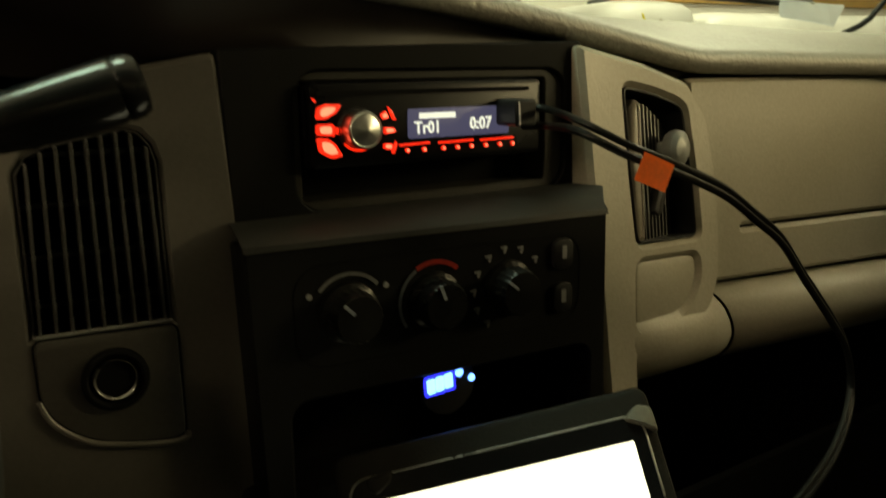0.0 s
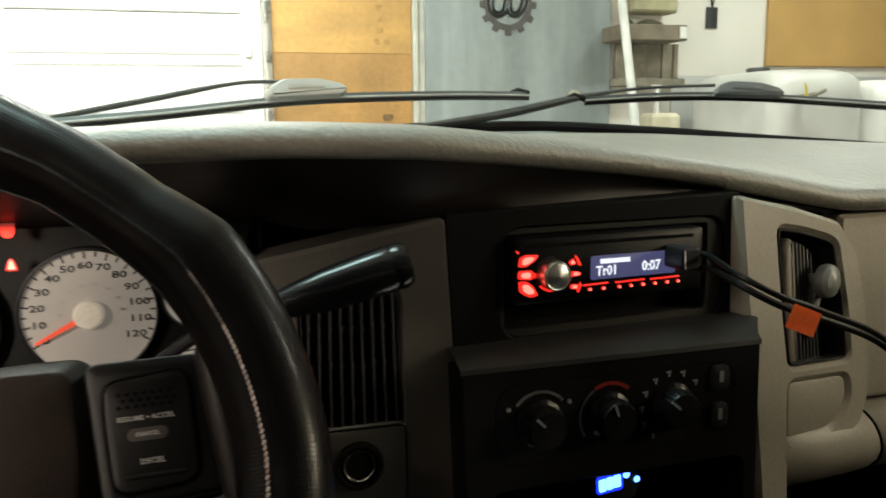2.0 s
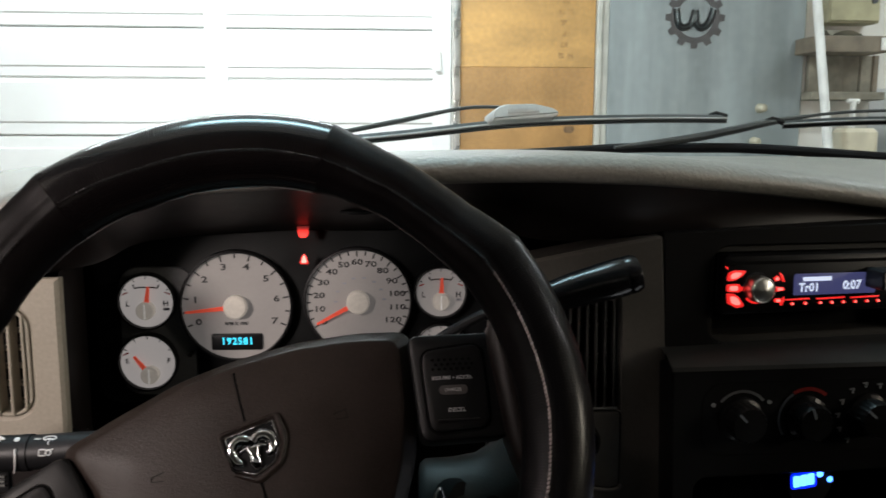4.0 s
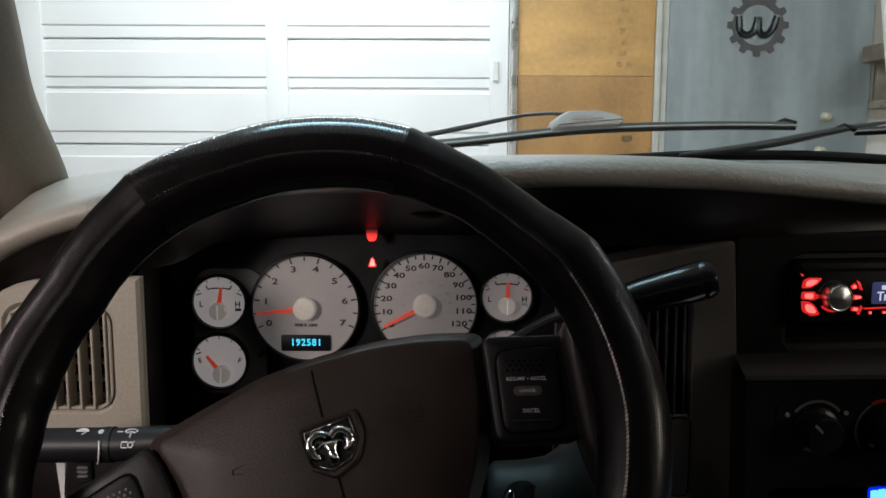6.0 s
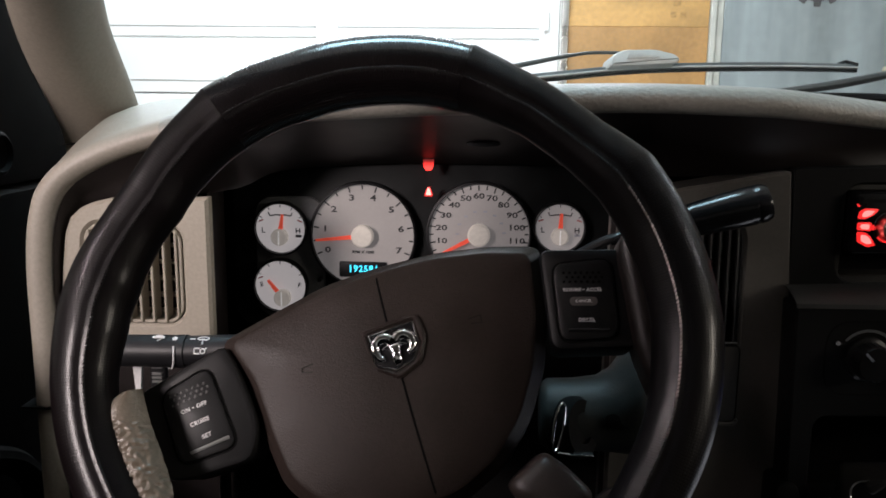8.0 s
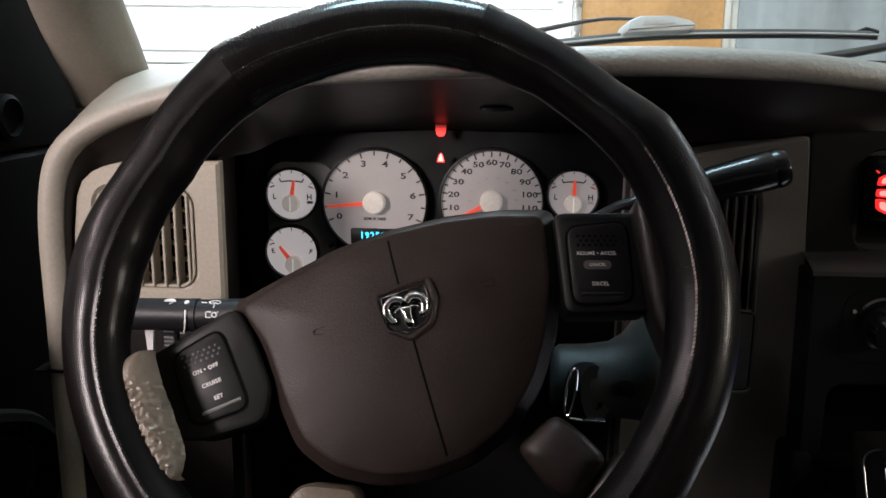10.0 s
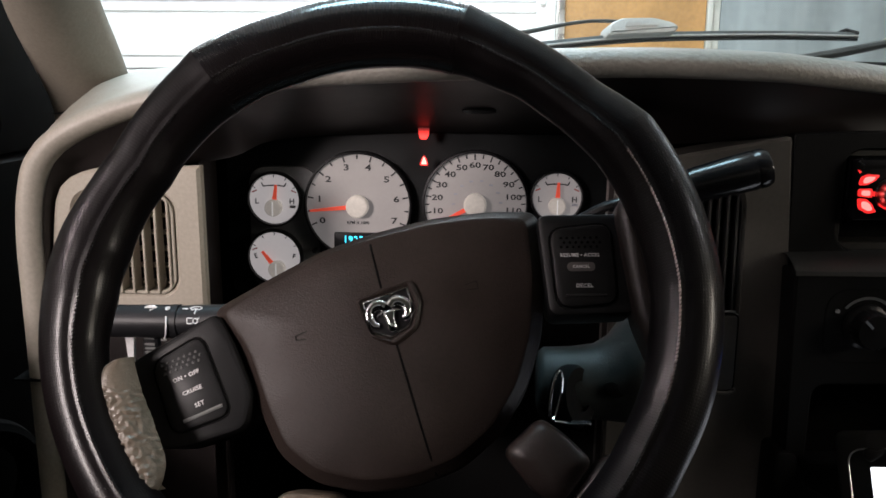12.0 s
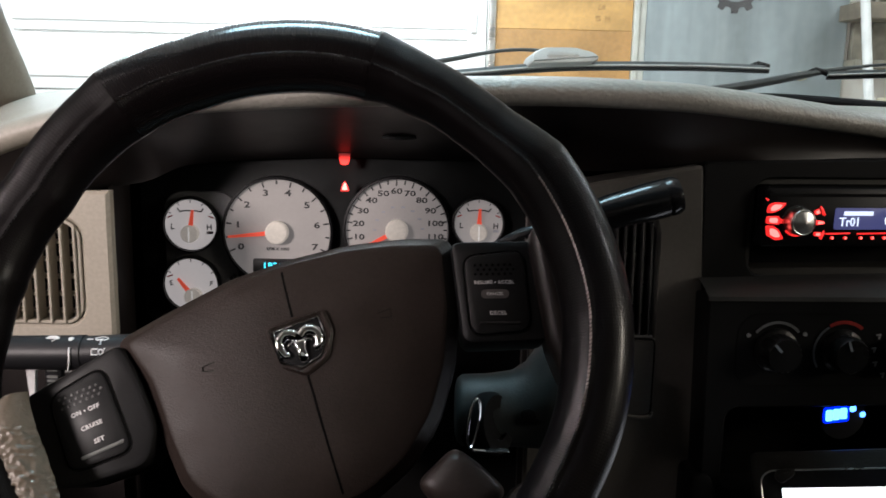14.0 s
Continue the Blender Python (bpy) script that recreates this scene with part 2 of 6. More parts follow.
def perforated(name, coat_rough, coat, deep):
    """Black leather with rows of small holes, laid along the rim by its grain map."""
    m = mat(name, (0.003, 0.0021, 0.0023), 0.42, spec=0.05, vary=0.2, vscale=18, rvary=0.06)
    N, L = m.node_tree.nodes, m.node_tree.links
    b = N["Principled BSDF"]
    uv, v, h, bp, c = N.new("ShaderNodeUVMap"), N.new("ShaderNodeTexVoronoi"), N.new("ShaderNodeMapRange"), N.new("ShaderNodeBump"), N.new("ShaderNodeMapRange")
    v.voronoi_dimensions = "2D"
    v.inputs["Scale"].default_value, v.inputs["Randomness"].default_value = 540, 0.05
    h.inputs[1].default_value, h.inputs[2].default_value = 0.08, 0.3
    bp.inputs["Distance"].default_value = deep
    c.inputs[1].default_value, c.inputs[2].default_value, c.inputs[3].default_value, c.inputs[4].default_value = 0.16, 0.34, 0.08 * coat, coat
    L.new(uv.outputs[0], v.inputs["Vector"])
    L.new(v.outputs["Distance"], h.inputs[0])
    L.new(v.outputs["Distance"], c.inputs[0])
    L.new(h.outputs[0], bp.inputs["Height"])
    L.new(bp.outputs[0], b.inputs["Normal"])
    L.new(bp.outputs[0], b.inputs["Coat Normal"])
    L.new(c.outputs[0], b.inputs["Coat Weight"])
    b.inputs["Coat Roughness"].default_value = coat_rough
    return m


PERFORATED = perforated("perforated_leather", 0.24, 0.36, 0.00009)
LEATHER_TOP = perforated("rubbed_leather", 0.13, 0.9, 0.00002)
HUB = mat("hub_vinyl", (0.0228, 0.0164, 0.0141), 0.48, spec=0.24, bump=0.0003, bscale=800, vary=0.14, vscale=30)
POD = mat("pod_plastic", (0.0075, 0.0075, 0.008), 0.42, spec=0.3, bump=0.00008, bscale=900)
SPOKE = mat("worn_grey_spoke", (0.115, 0.093, 0.07), 0.36, bump=0.0004, bscale=500, vary=0.15, vscale=60)
CHROME = mat("chrome", (0.8, 0.8, 0.82), 0.12, 1.0, vary=0.05)
STEEL = mat("brushed_steel", (0.5, 0.5, 0.48), 0.3, 1.0, vary=0.1)
def backlit(name, strength):
    m = mat(name, (0.25, 0.235, 0.223), 0.55, vary=0.04, fine=0.03)
    b = m.node_tree.nodes["Principled BSDF"]
    b.inputs["Emission Color"].default_value = (0.9, 0.82, 0.78, 1)
    b.inputs["Emission Strength"].default_value = strength
    return m


DIAL = backlit("gauge_face", 0.115)
DIAL_SIDE = backlit("side_gauge_face", 0.36)
DIAL_SMALL = backlit("small_gauge_face", 0.18)
INK = mat("gauge_ink", (0.02, 0.02, 0.022), 0.5)
NEEDLE = glow("needle_red", (1.0, 0.12, 0.06), 0.35, (0.7, 0.08, 0.05))
HUBCAP = mat("needle_cap", (0.45, 0.42, 0.37), 0.5)
# caps are no lamps: faint emission added to brighten them
HUBCAP.node_tree.nodes["Principled BSDF"].inputs["Emission Color"].default_value = (0.9, 0.8, 0.7, 1)
HUBCAP.node_tree.nodes["Principled BSDF"].inputs["Emission Strength"].default_value = 0.22
PRINT = mat("white_print", (0.55, 0.55, 0.55), 0.5)
REDLED = glow("red_button_glow", (1.0, 0.025, 0.022), 1.1)
REDHOT = glow("red_button_core", (1.0, 0.13, 0.11), 3.2)
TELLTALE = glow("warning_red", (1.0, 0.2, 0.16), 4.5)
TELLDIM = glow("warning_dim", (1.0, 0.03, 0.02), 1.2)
LCD = glow("lcd_backlight", (0.07, 0.075, 0.2), 0.8)
LCDINK = glow("lcd_segments", (0.75, 0.82, 1.0), 1.2)
CYAN = glow("odometer_cyan", (0.06, 0.75, 1.0), 2.0)
BLUE = glow("blue_halo", (0.0, 0.012, 1.0), 3.0)
BLUEHOT = glow("blue_digits", (0.07, 0.25, 1.0), 6.0)
SCREEN = glow("tablet_screen", (0.95, 0.97, 1.0), 1.7)
ORANGE = mat("orange_label", (0.9, 0.17, 0.03), 0.6, vary=0.05)
RUBBER = mat("cable_rubber", (0.005, 0.005, 0.005), 0.35, spec=0.2)
REDPRINT = mat("red_print", (0.35, 0.02, 0.015), 0.5)
PALEPRINT = mat("pale_print", (0.15, 0.155, 0.16), 0.5)
BLUEPRINT = mat("pale_blue_print", (0.1, 0.115, 0.135), 0.5)
GREYKNOB = mat("grey_vent_knob", (0.14, 0.145, 0.14), 0.38)
CASE = mat("tablet_case", (0.0065, 0.0058, 0.005), 0.6, spec=0.15, bump=0.0002, bscale=500)
COLUMN = mat("column_grey", (0.023, 0.0255, 0.0248), 0.5, spec=0.25, bump=0.0002, bscale=500)
WHITEDOOR = mat("white_enamel", (0.8, 0.8, 0.79), 0.45, vary=0.05, vscale=2)
PLY = mat("plywood", (0.52, 0.3, 0.1), 0.65, vary=0.2, vscale=5, fine=0.08, fscale=45, stretch=(0.6, 1, 1.5))
PLY2 = mat("stained_plywood", (0.42, 0.23, 0.08), 0.65, vary=0.28, vscale=4, fine=0.1, fscale=45, stretch=(1, 1, 0.6))
GREYDOOR = mat("grey_steel_paint", (0.25, 0.285, 0.29), 0.45, vary=0.22, vscale=2.2, stretch=(4, 4, 0.45), fine=0.05, fscale=25)
LOGO = mat("logo_grey", (0.085, 0.08, 0.08), 0.6, spec=0.2)
WALL = mat("wall_paint", (0.72, 0.7, 0.65), 0.8, vary=0.08, vscale=1.5)
BOARD = mat("brown_board", (0.45, 0.27, 0.09), 0.75, vary=0.12, vscale=3)
CONCRETE = mat("concrete", (0.3, 0.29, 0.27), 0.8, vary=0.2, vscale=2)
PAINT = mat("truck_paint", (0.5, 0.5, 0.52), 0.25, vary=0.05, coat=0.5)
WIPER = mat("wiper_black", (0.05, 0.055, 0.055), 0.45)
WIPERGREY = mat("wiper_cap_grey", (0.4, 0.41, 0.4), 0.4)
WIPERDARK = mat("wiper_cap_dark", (0.12, 0.125, 0.13), 0.4)
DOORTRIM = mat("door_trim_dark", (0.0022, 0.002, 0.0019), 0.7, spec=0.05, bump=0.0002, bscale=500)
HEADLINER = mat("headliner", (0.3, 0.28, 0.24), 0.9)
PIPE = mat("white_pipe", (0.75, 0.75, 0.72), 0.4)
DARKWOOD = mat("dark_board_wood", (0.21, 0.19, 0.145), 0.75, vary=0.35, vscale=12)
SHELF = mat("old_shelf_wood", (0.2, 0.165, 0.12), 0.7, vary=0.35, vscale=9)
CARDB = mat("cardboard_box", (0.36, 0.335, 0.21), 0.8, vary=0.2)
GLASS = glass("windscreen_glass", (0.93, 0.95, 0.94))
PAPER = mat("paper", (0.55, 0.6, 0.65), 0.7)

# ---- garage ----
GY = 4.1
bm = mesh()
box(bm, (-6, -6, -0.2), (7, GY + 0.2, 0))
tagged(part("floor", bm, CONCRETE), "grey stained concrete garage floor", "floor", kind="structure")
bm = mesh()
box(bm, (-6, -6, 3.3), (7, GY + 0.2, 3.5))
tagged(part("ceiling", bm, WALL), "off-white painted garage ceiling", "ceiling", kind="structure")
for nm, a, b in (("wall_west", (-6.2, -6, 0), (-6, GY + 0.2, 3.3)), ("wall_east", (7, -6, 0), (7.2, GY + 0.2, 3.3)), ("wall_south", (-6, -6.2, 0), (7, -6, 3.3))):
    bm = mesh()
    box(bm, a, b)
    tagged(part(nm, bm, WALL), "off-white painted garage wall", "wall", kind="structure")
# north wall with the opening of the overhead door
bm = mesh()
W = facing((0, GY, 0))
plate(bm, [(-6, 0), (7, 0), (7, 3.3), (-6, 3.3)], [[(-4.6, 0.02), (0.16, 0.02), (0.16, 2.85), (-4.6, 2.85)]], -0.15, 0.0, W)
tagged(part("wall_north", bm, WALL, sharp=20), "white painted garage wall beside the overhead door", "wall", kind="structure")

door = thing("overhead_door", "white ribbed sectional garage door, closed", "garage door", (-2.2, GY, 0))
for k in range(6):
    z0 = 1.502 + 0.539 * (k - 3)
    z1 = z0 + 0.539
    if k == 0:
        z0 = 0.02
    prof = [(z0, 0.05), (z0, 0.02), (z0 + 0.006, 0.012), (z0 + 0.06, 0.014), (z0 + 0.068, 0.006), (z0 + 0.26, 0.006), (z0 + 0.268, 0.014), (z1 - 0.262, 0.016), (z1 - 0.255, 0.026), (z1 - 0.249, 0.026),
            (z1 - 0.243, 0.012), (z1 - 0.2, 0.014), (z1 - 0.192, 0.006), (z1 - 0.07, 0.006), (z1 - 0.062, 0.014), (z1 - 0.012, 0.016), (z1 - 0.003, 0.03), (z1 - 0.003, 0.05)]
    bm = mesh()
    loops(bm, [[(x, GY + d, h) for h, d in prof] for x in (-4.6, 0.15)], I4, closed=True, cap0=True, cap1=True)
    sec = part("section", bm, WHITEDOOR, door, sharp=15)
    for x0, x1 in ((-3.5, -3.39), (-2.36, -2.24), (-1.09, -0.98), (0.06, 0.155)):
        bm = mesh()
        box(bm, (x0, GY - 0.004, z0), (x1, GY + 0.03, z1), 0.001)
        part("stile", bm, WHITEDOOR, sec)
bm = mesh()
box(bm, (0.165, GY - 0.05, 0), (0.2, GY + 0.02, 2.9), 0.004)
tagged(part("door_track", bm, STEEL), "grey galvanised steel door track", "door track", kind="structure")
bm = mesh()
box(bm, (0.075, GY - 0.02, 1.83), (0.105, GY - 0.004, 1.93), 0.004)
part("latch", bm, PIPE, door, "small pale latch")

bm = mesh()
box(bm, (0.2, GY - 0.03, 0.0), (0.897, GY - 0.004, 1.8535), 0.001)
tagged(part("plywood_sheet", bm, PLY2), "stained orange-brown plywood sheet on the wall", "plywood")
bm = mesh()
prism(bm, rounded([(-0.035, -0.03), (0.02, -0.035), (0.045, -0.005), (0.03, 0.03), (0.0, 0.022), (-0.03, 0.028), (-0.045, 0.0)], 0.012), 0, 0.0008, 0, facing((0.77, GY - 0.0305, 1.54)) @ Matrix.Diagonal((0.7, 0.6, 1, 1)))
part("stain", bm, mat("dark_oil_stain", (0.16, 0.095, 0.045), 0.6, vary=0.4, vscale=40), bpy.data.objects["plywood_sheet"], "dark oil stain")
bm = mesh()
box(bm, (0.2, GY - 0.028, 1.8545), (0.897, GY - 0.004, 3.1), 0.003)
ply = tagged(part("plywood_sheet", bm, PLY), "stained orange-brown plywood sheet above the other", "plywood")
MARK = mat("faded_stamp_ink", (0.4, 0.225, 0.075), 0.7, vary=0.3, vscale=60)
for k in range(9):
    for x in (0.73 + 0.006 * (k % 3),) if k % 4 else (0.72, 0.768):
        bm = mesh()
        w = 0.014 + 0.004 * ((3 * k + int(x * 1000)) % 3)
        box(bm, (x - w, GY - 0.0287, 1.9 + 0.055 * k), (x + w, GY - 0.028, 1.9 + 0.055 * k + 0.028))
        part("stamp_bar", bm, MARK, ply)

sd = thing("steel_door", "grey painted steel door with a dark gear emblem", "door", (1.45, GY, 0))
bm = mesh()
box(bm, (0.9, GY - 0.05, 0), (0.928, GY + 0.0, 2.5), 0.004)
box(bm, (0.928, GY - 0.035, 0), (0.965, GY + 0.0, 2.5), 0.004)
part("frame", bm, mat("pale_frame", (0.5, 0.5, 0.45), 0.5), sd, "pale grey door frame")
bm = mesh()
box(bm, (0.966, GY - 0.04, 0.02), (2.0, GY - 0.004, 2.5), 0.006)
leaf = part("leaf", bm, GREYDOOR, sd)
LG = facing((1.41, GY - 0.0415, 2.11))
bm = mesh()
g = []
for i in range(12):
    a0 = 2 * math.pi * i / 12
    for da, r in ((-0.15, 0.13), (-0.1, 0.156), (0.1, 0.156), (0.15, 0.13)):
        g.append((r * math.cos(a0 + da), r * math.sin(a0 + da)))
inner = [(0.098 * p[0] / math.hypot(*p), 0.1 * p[1] / math.hypot(*p)) for p in g]
ring(bm, g, inner, 0, 0.003, 0.0, LG)
gear = part("emblem", bm, LOGO, leaf, "dark grey gear-shaped emblem")
wave = spline([(-0.1, 0.045, 0), (-0.092, -0.02, 0), (-0.075, -0.045, 0), (-0.045, -0.048, 0), (-0.018, -0.025, 0), (-0.002, 0.035, 0), (0.004, -0.02, 0), (0.022, -0.047, 0), (0.05, -0.045, 0), (0.075, -0.015, 0), (0.095, 0.045, 0)])
for rad, h, m in ((0.017, 0.0036, GREYDOOR), (0.0092, 0.005, LOGO), (0.0063, 0.0064, GREYDOOR)):
    bm = mesh()
    for p, q in zip(wave[:-1], wave[1:]):
        e = (q - p).normalized() * rad * 0.3
        bar(bm, (p.x - e.x, p.y - e.y, h), (q.x + e.x, q.y + e.y, h), 2 * rad, 0.0008, LG)
    part("curved_band", bm, m, gear, flat=True)
for x, z in ((1.78, 1.652), (1.757, 1.478)):
    bm = mesh()
    lathe(bm, [(0.026, 0), (0.024, 0.006), (0.012, 0.02), (0.02, 0.035), (0.022, 0.045), (0.012, 0.053)], 16, facing((x, GY - 0.04, z)))
    part("door_knob", bm, mat("brass_knob", (0.5, 0.47, 0.36), 0.4, 0.5), leaf, "pale brass knob")

bm = mesh()
tube(bm, [(1.905, 3.87, 2.6), (1.935, 3.85, 2.223), (1.995, 3.75, 1.459), (2.1, 3.6, 0.03)], 0.022, 14)
tagged(part("leaning_pipe", bm, mat("pale_pipe", (0.75, 0.76, 0.74), 0.4)), "white plastic pipe leaning on the wall", "pipe")
sh = thing("wall_shelf", "old rough wooden shelf with a beam and back boards", "shelf", (2.2, GY, 1.7))
bm = mesh()
box(bm, (1.95, 3.85, 1.925), (2.335, 4.08, 2.005), 0.006)
beam = part("beam", bm, SHELF, sh, "worn brown wooden beam")
bm = mesh()
box(bm, (2.285, 3.838, 1.935), (2.325, 3.8495, 1.995), 0.003)
part("pale_end", bm, PIPE, beam)
for k in range(4):
    bm = mesh()
    x = 2.03 + 0.09 * k
    box(bm, (x, 4.05 - 0.012 * (k % 2), 1.7), (x + 0.086, GY - 0.004, 1.924), 0.003)
    part("back_board", bm, DARKWOOD, sh)
bm = mesh()
box(bm, (2.0, 3.95, 1.695), (2.39, 4.09, 1.735), 0.004)
part("lower_board", bm, DARKWOOD, sh)
bm = mesh()
box(bm, (2.36, 4.02, 1.74), (2.385, 4.09, 1.925), 0.003)
part("bracket", bm, SHELF, sh)
rows = []
for i in range(9):
    x = 2.05 + 0.028 * i
    rows.append([(x, 3.9 + 0.03 * j, 2.008 + 0.03 * max(0, math.sin(0.5 * i + 0.7 * j)) + 0.004 * j) for j in range(5)])
bm = mesh()
loops(bm, rows, I4, closed=False)
bmesh.ops.solidify(bm, geom=bm.faces[:], thickness=0.002)
tagged(part("plastic_sheet", bm, mat("dull_plastic_sheet", (0.45, 0.43, 0.36), 0.35)), "crumpled pale plastic sheet on the wooden beam", "plastic sheet")
bm = mesh()
box(bm, (2.06, 3.96, 2.08), (2.335, 4.09, 2.55), 0.008)
eb = thing("wall_box", "olive-tan metal box fixed to the wall", "box", (2.2, 4.03, 2.3))
part("body", bm, CARDB, eb)
bm = mesh()
box(bm, (2.07, 3.95, 2.09), (2.325, 3.959, 2.54), 0.003)
lidp = part("lid", bm, CARDB, eb)
bm = mesh()
lathe(bm, [(0.016, 0), (0.015, 0.01), (0.008, 0.012)], 14, facing((2.295, 3.95, 2.19)))
part("catch", bm, WIPER, lidp)
bm = mesh()
box(bm, (2.985, GY - 0.03, 1.815), (5.6, GY - 0.004, 3.1), 0.004)
tagged(part("brown_board", bm, BOARD), "plain brown hardboard panel on the wall", "board")
ht = thing("hanging_tag", "small dark patterned tag hung on a chain", "tag", (2.63, GY, 2.2))
bm = mesh()
box(bm, (2.595, GY - 0.014, 2.02), (2.665, GY - 0.002, 2.135), 0.004)
part("plate", bm, INK, ht)
for k in range(8):
    bm = mesh()
    z = 2.145 + 0.03 * k
    pts = [(2.632 + 0.009 * math.cos(a) * (1 if k % 2 else 0.4), GY - 0.008, z + 0.019 * math.sin(a)) for a in [2 * math.pi * q / 12 for q in range(13)]]
    tube(bm, pts, 0.004, 6)
    part("chain_link", bm, INK, ht)
bm = mesh()
box(bm, (2.39, GY - 0.012, 0.0), (6.9, GY - 0.003, 1.76), 0.002)
tagged(part("wall_dado", bm, mat("grey_dado", (0.5, 0.51, 0.51), 0.6, vary=0.12, vscale=3)), "grey painted lower part of the wall", "wall", kind="structure")
for x0, x1, z1, mm in ((2.4, 2.93, 1.745, 0.56), (2.96, 4.9, 1.7, 0.7)):
    tk = thing("storage_tank", "large white rounded plastic tank on the floor", "tank", ((x0 + x1) / 2, 3.5, 0), "storage tanks")
    bm = mesh()
    rings = []
    for z, q in ((0.0, 0.05), (0.04, 0.0), (z1 - 0.12, 0.0), (z1 - 0.05, 0.012), (z1 - 0.015, 0.045), (z1, 0.1)):
        rings.append([(x, y, z) for x, y in rr(x0 + q, 3.2 + q, x1 - q, 3.95 - q, 0.1, 6)])
    loops(bm, rings, I4, True, True, True)
    part("body", bm, mat("white_tank_plastic", (mm, mm, mm * 0.96), 0.35, vary=0.15, vscale=4), tk, sharp=50)
    bm = mesh()
    lathe(bm, [(0.06, 0), (0.06, 0.03), (0.05, 0.036)], 20, Matrix.Translation(((x0 + x1) / 2, 3.7, z1 - 0.002)))
    part("cap", bm, WIPER, tk)
cn = thing("canister", "cream plastic canister with a white tap", "canister", (2.2, 3.85, 0))
bm = mesh()
box(bm, (2.105, 3.8, 0.0), (2.29, 3.95, 1.55), 0.03)
part("body", bm, mat("cream_plastic", (0.6, 0.55, 0.42), 0.5), cn)
bm = mesh()
tube(bm, [(2.17, 3.86, 1.54), (2.17, 3.86, 1.69)], 0.014, 10)
tube(bm, [(2.14, 3.86, 1.685), (2.2, 3.86, 1.685)], 0.012, 8)
part("tap", bm, PIPE, cn)

# ceiling lamps
for x, y in ((-1.52, 2.9), (-0.28, 2.9), (2.9, 2.7), (-0.42, 0.85), (3.0, 0.0)):
    lf = thing("ceiling_lamp", "white fluorescent tube fitting under the ceiling", "lamp", (x, y, 3.3), "ceiling lamps")
    bm = mesh()
    box(bm, (x - 0.62, y - 0.1, 3.22), (x + 0.62, y + 0.1, 3.299), 0.01)
    part("housing", bm, WHITEDOOR, lf)
    for d in (-0.05, 0.05):
        bm = mesh()
        tube(bm, [(x - 0.59, y + d, 3.19), (x + 0.59, y + d, 3.19)], 0.014, 10)
        part("tube", bm, glow("tube_light", (0.9, 1.0, 0.95), 14.0), lf)

# unseen fitting added round the strip that lights the rim
hl = thing("added_hanging_lamp", "added white tube lamp on two rods, out of view beside the truck", "lamp", (-2.2, -0.5, 3.3))
bm = mesh()
box(bm, (-2.29, -1.12, 2.66), (-2.11, 0.12, 2.72), 0.01)
part("housing", bm, WHITEDOOR, hl)
for y in (-0.9, -0.1):
    bm = mesh()
    tube(bm, [(-2.2, y, 2.715), (-2.2, y, 3.298)], 0.006, 8)
    part("rod", bm, STEEL, hl)
bm = mesh()
tube(bm, [(-2.2, -1.08, 2.635), (-2.2, 0.08, 2.635)], 0.014, 10)
part("tube", bm, glow("warm_tube_light", (1.0, 0.85, 0.8), 10.0), hl)

def tripod_lamp(at, target, half=0.21):
    """An added, unseen square lamp body round the area lamp at the same place."""
    M = look(at, target) @ Matrix.Rotation(math.pi, 4, "Y")
    back = M @ Vector((0, 0, -0.11))
    wl = thing("added_tripod_lamp", "added square lamp on a black tripod, out of view beside the truck", "work lamp", (back.x, back.y, 0), "work lamps")
    for k in range(3):
        a = radians(90 + 120 * k)
        bm = mesh()
        tube(bm, [(back.x, back.y, 1.05), (back.x + 0.4 * math.cos(a), back.y + 0.4 * math.sin(a), 0.012)], 0.012, 8)
        part("leg", bm, WIPER, wl)
    bm = mesh()
    tube(bm, [(back.x, back.y, 1.0), back], 0.016, 10)
    part("pole", bm, WIPER, wl)
    bm = mesh()
    ring(bm, rr(-half - 0.025, -half - 0.025, half + 0.025, half + 0.025, 0.03), rr(-half, -half, half, half, 0.02), -0.08, 0.02, 0.004, M)
    prism(bm, rr(-half - 0.015, -half - 0.015, half + 0.015, half + 0.015, 0.03), -0.1, -0.03, 0, M)
    part("housing", bm, WIPER, wl)


tripod_lamp((-1.8, -1.6, 2.05), (-0.4, 0.35, 1.35), 0.31)
tripod_lamp((2.1, -0.3, 1.88), (0.75, 0.55, 1.35), 0.26)

# ---- truck cab ----
C = Vector((-0.2399, 0.2804, 1.3466))     # middle of the wheel's rim
TA = 0.4517                               # the wheel's tilt
WH = facing(C, (1, 0, 0), (0, -math.cos(TA), math.sin(TA))) @ Matrix.Scale(1.045, 4)

dash = thing("dashboard", "taupe vinyl truck dashboard with dark centre stack", "dashboard", (0.1, 0.6, 1.1))
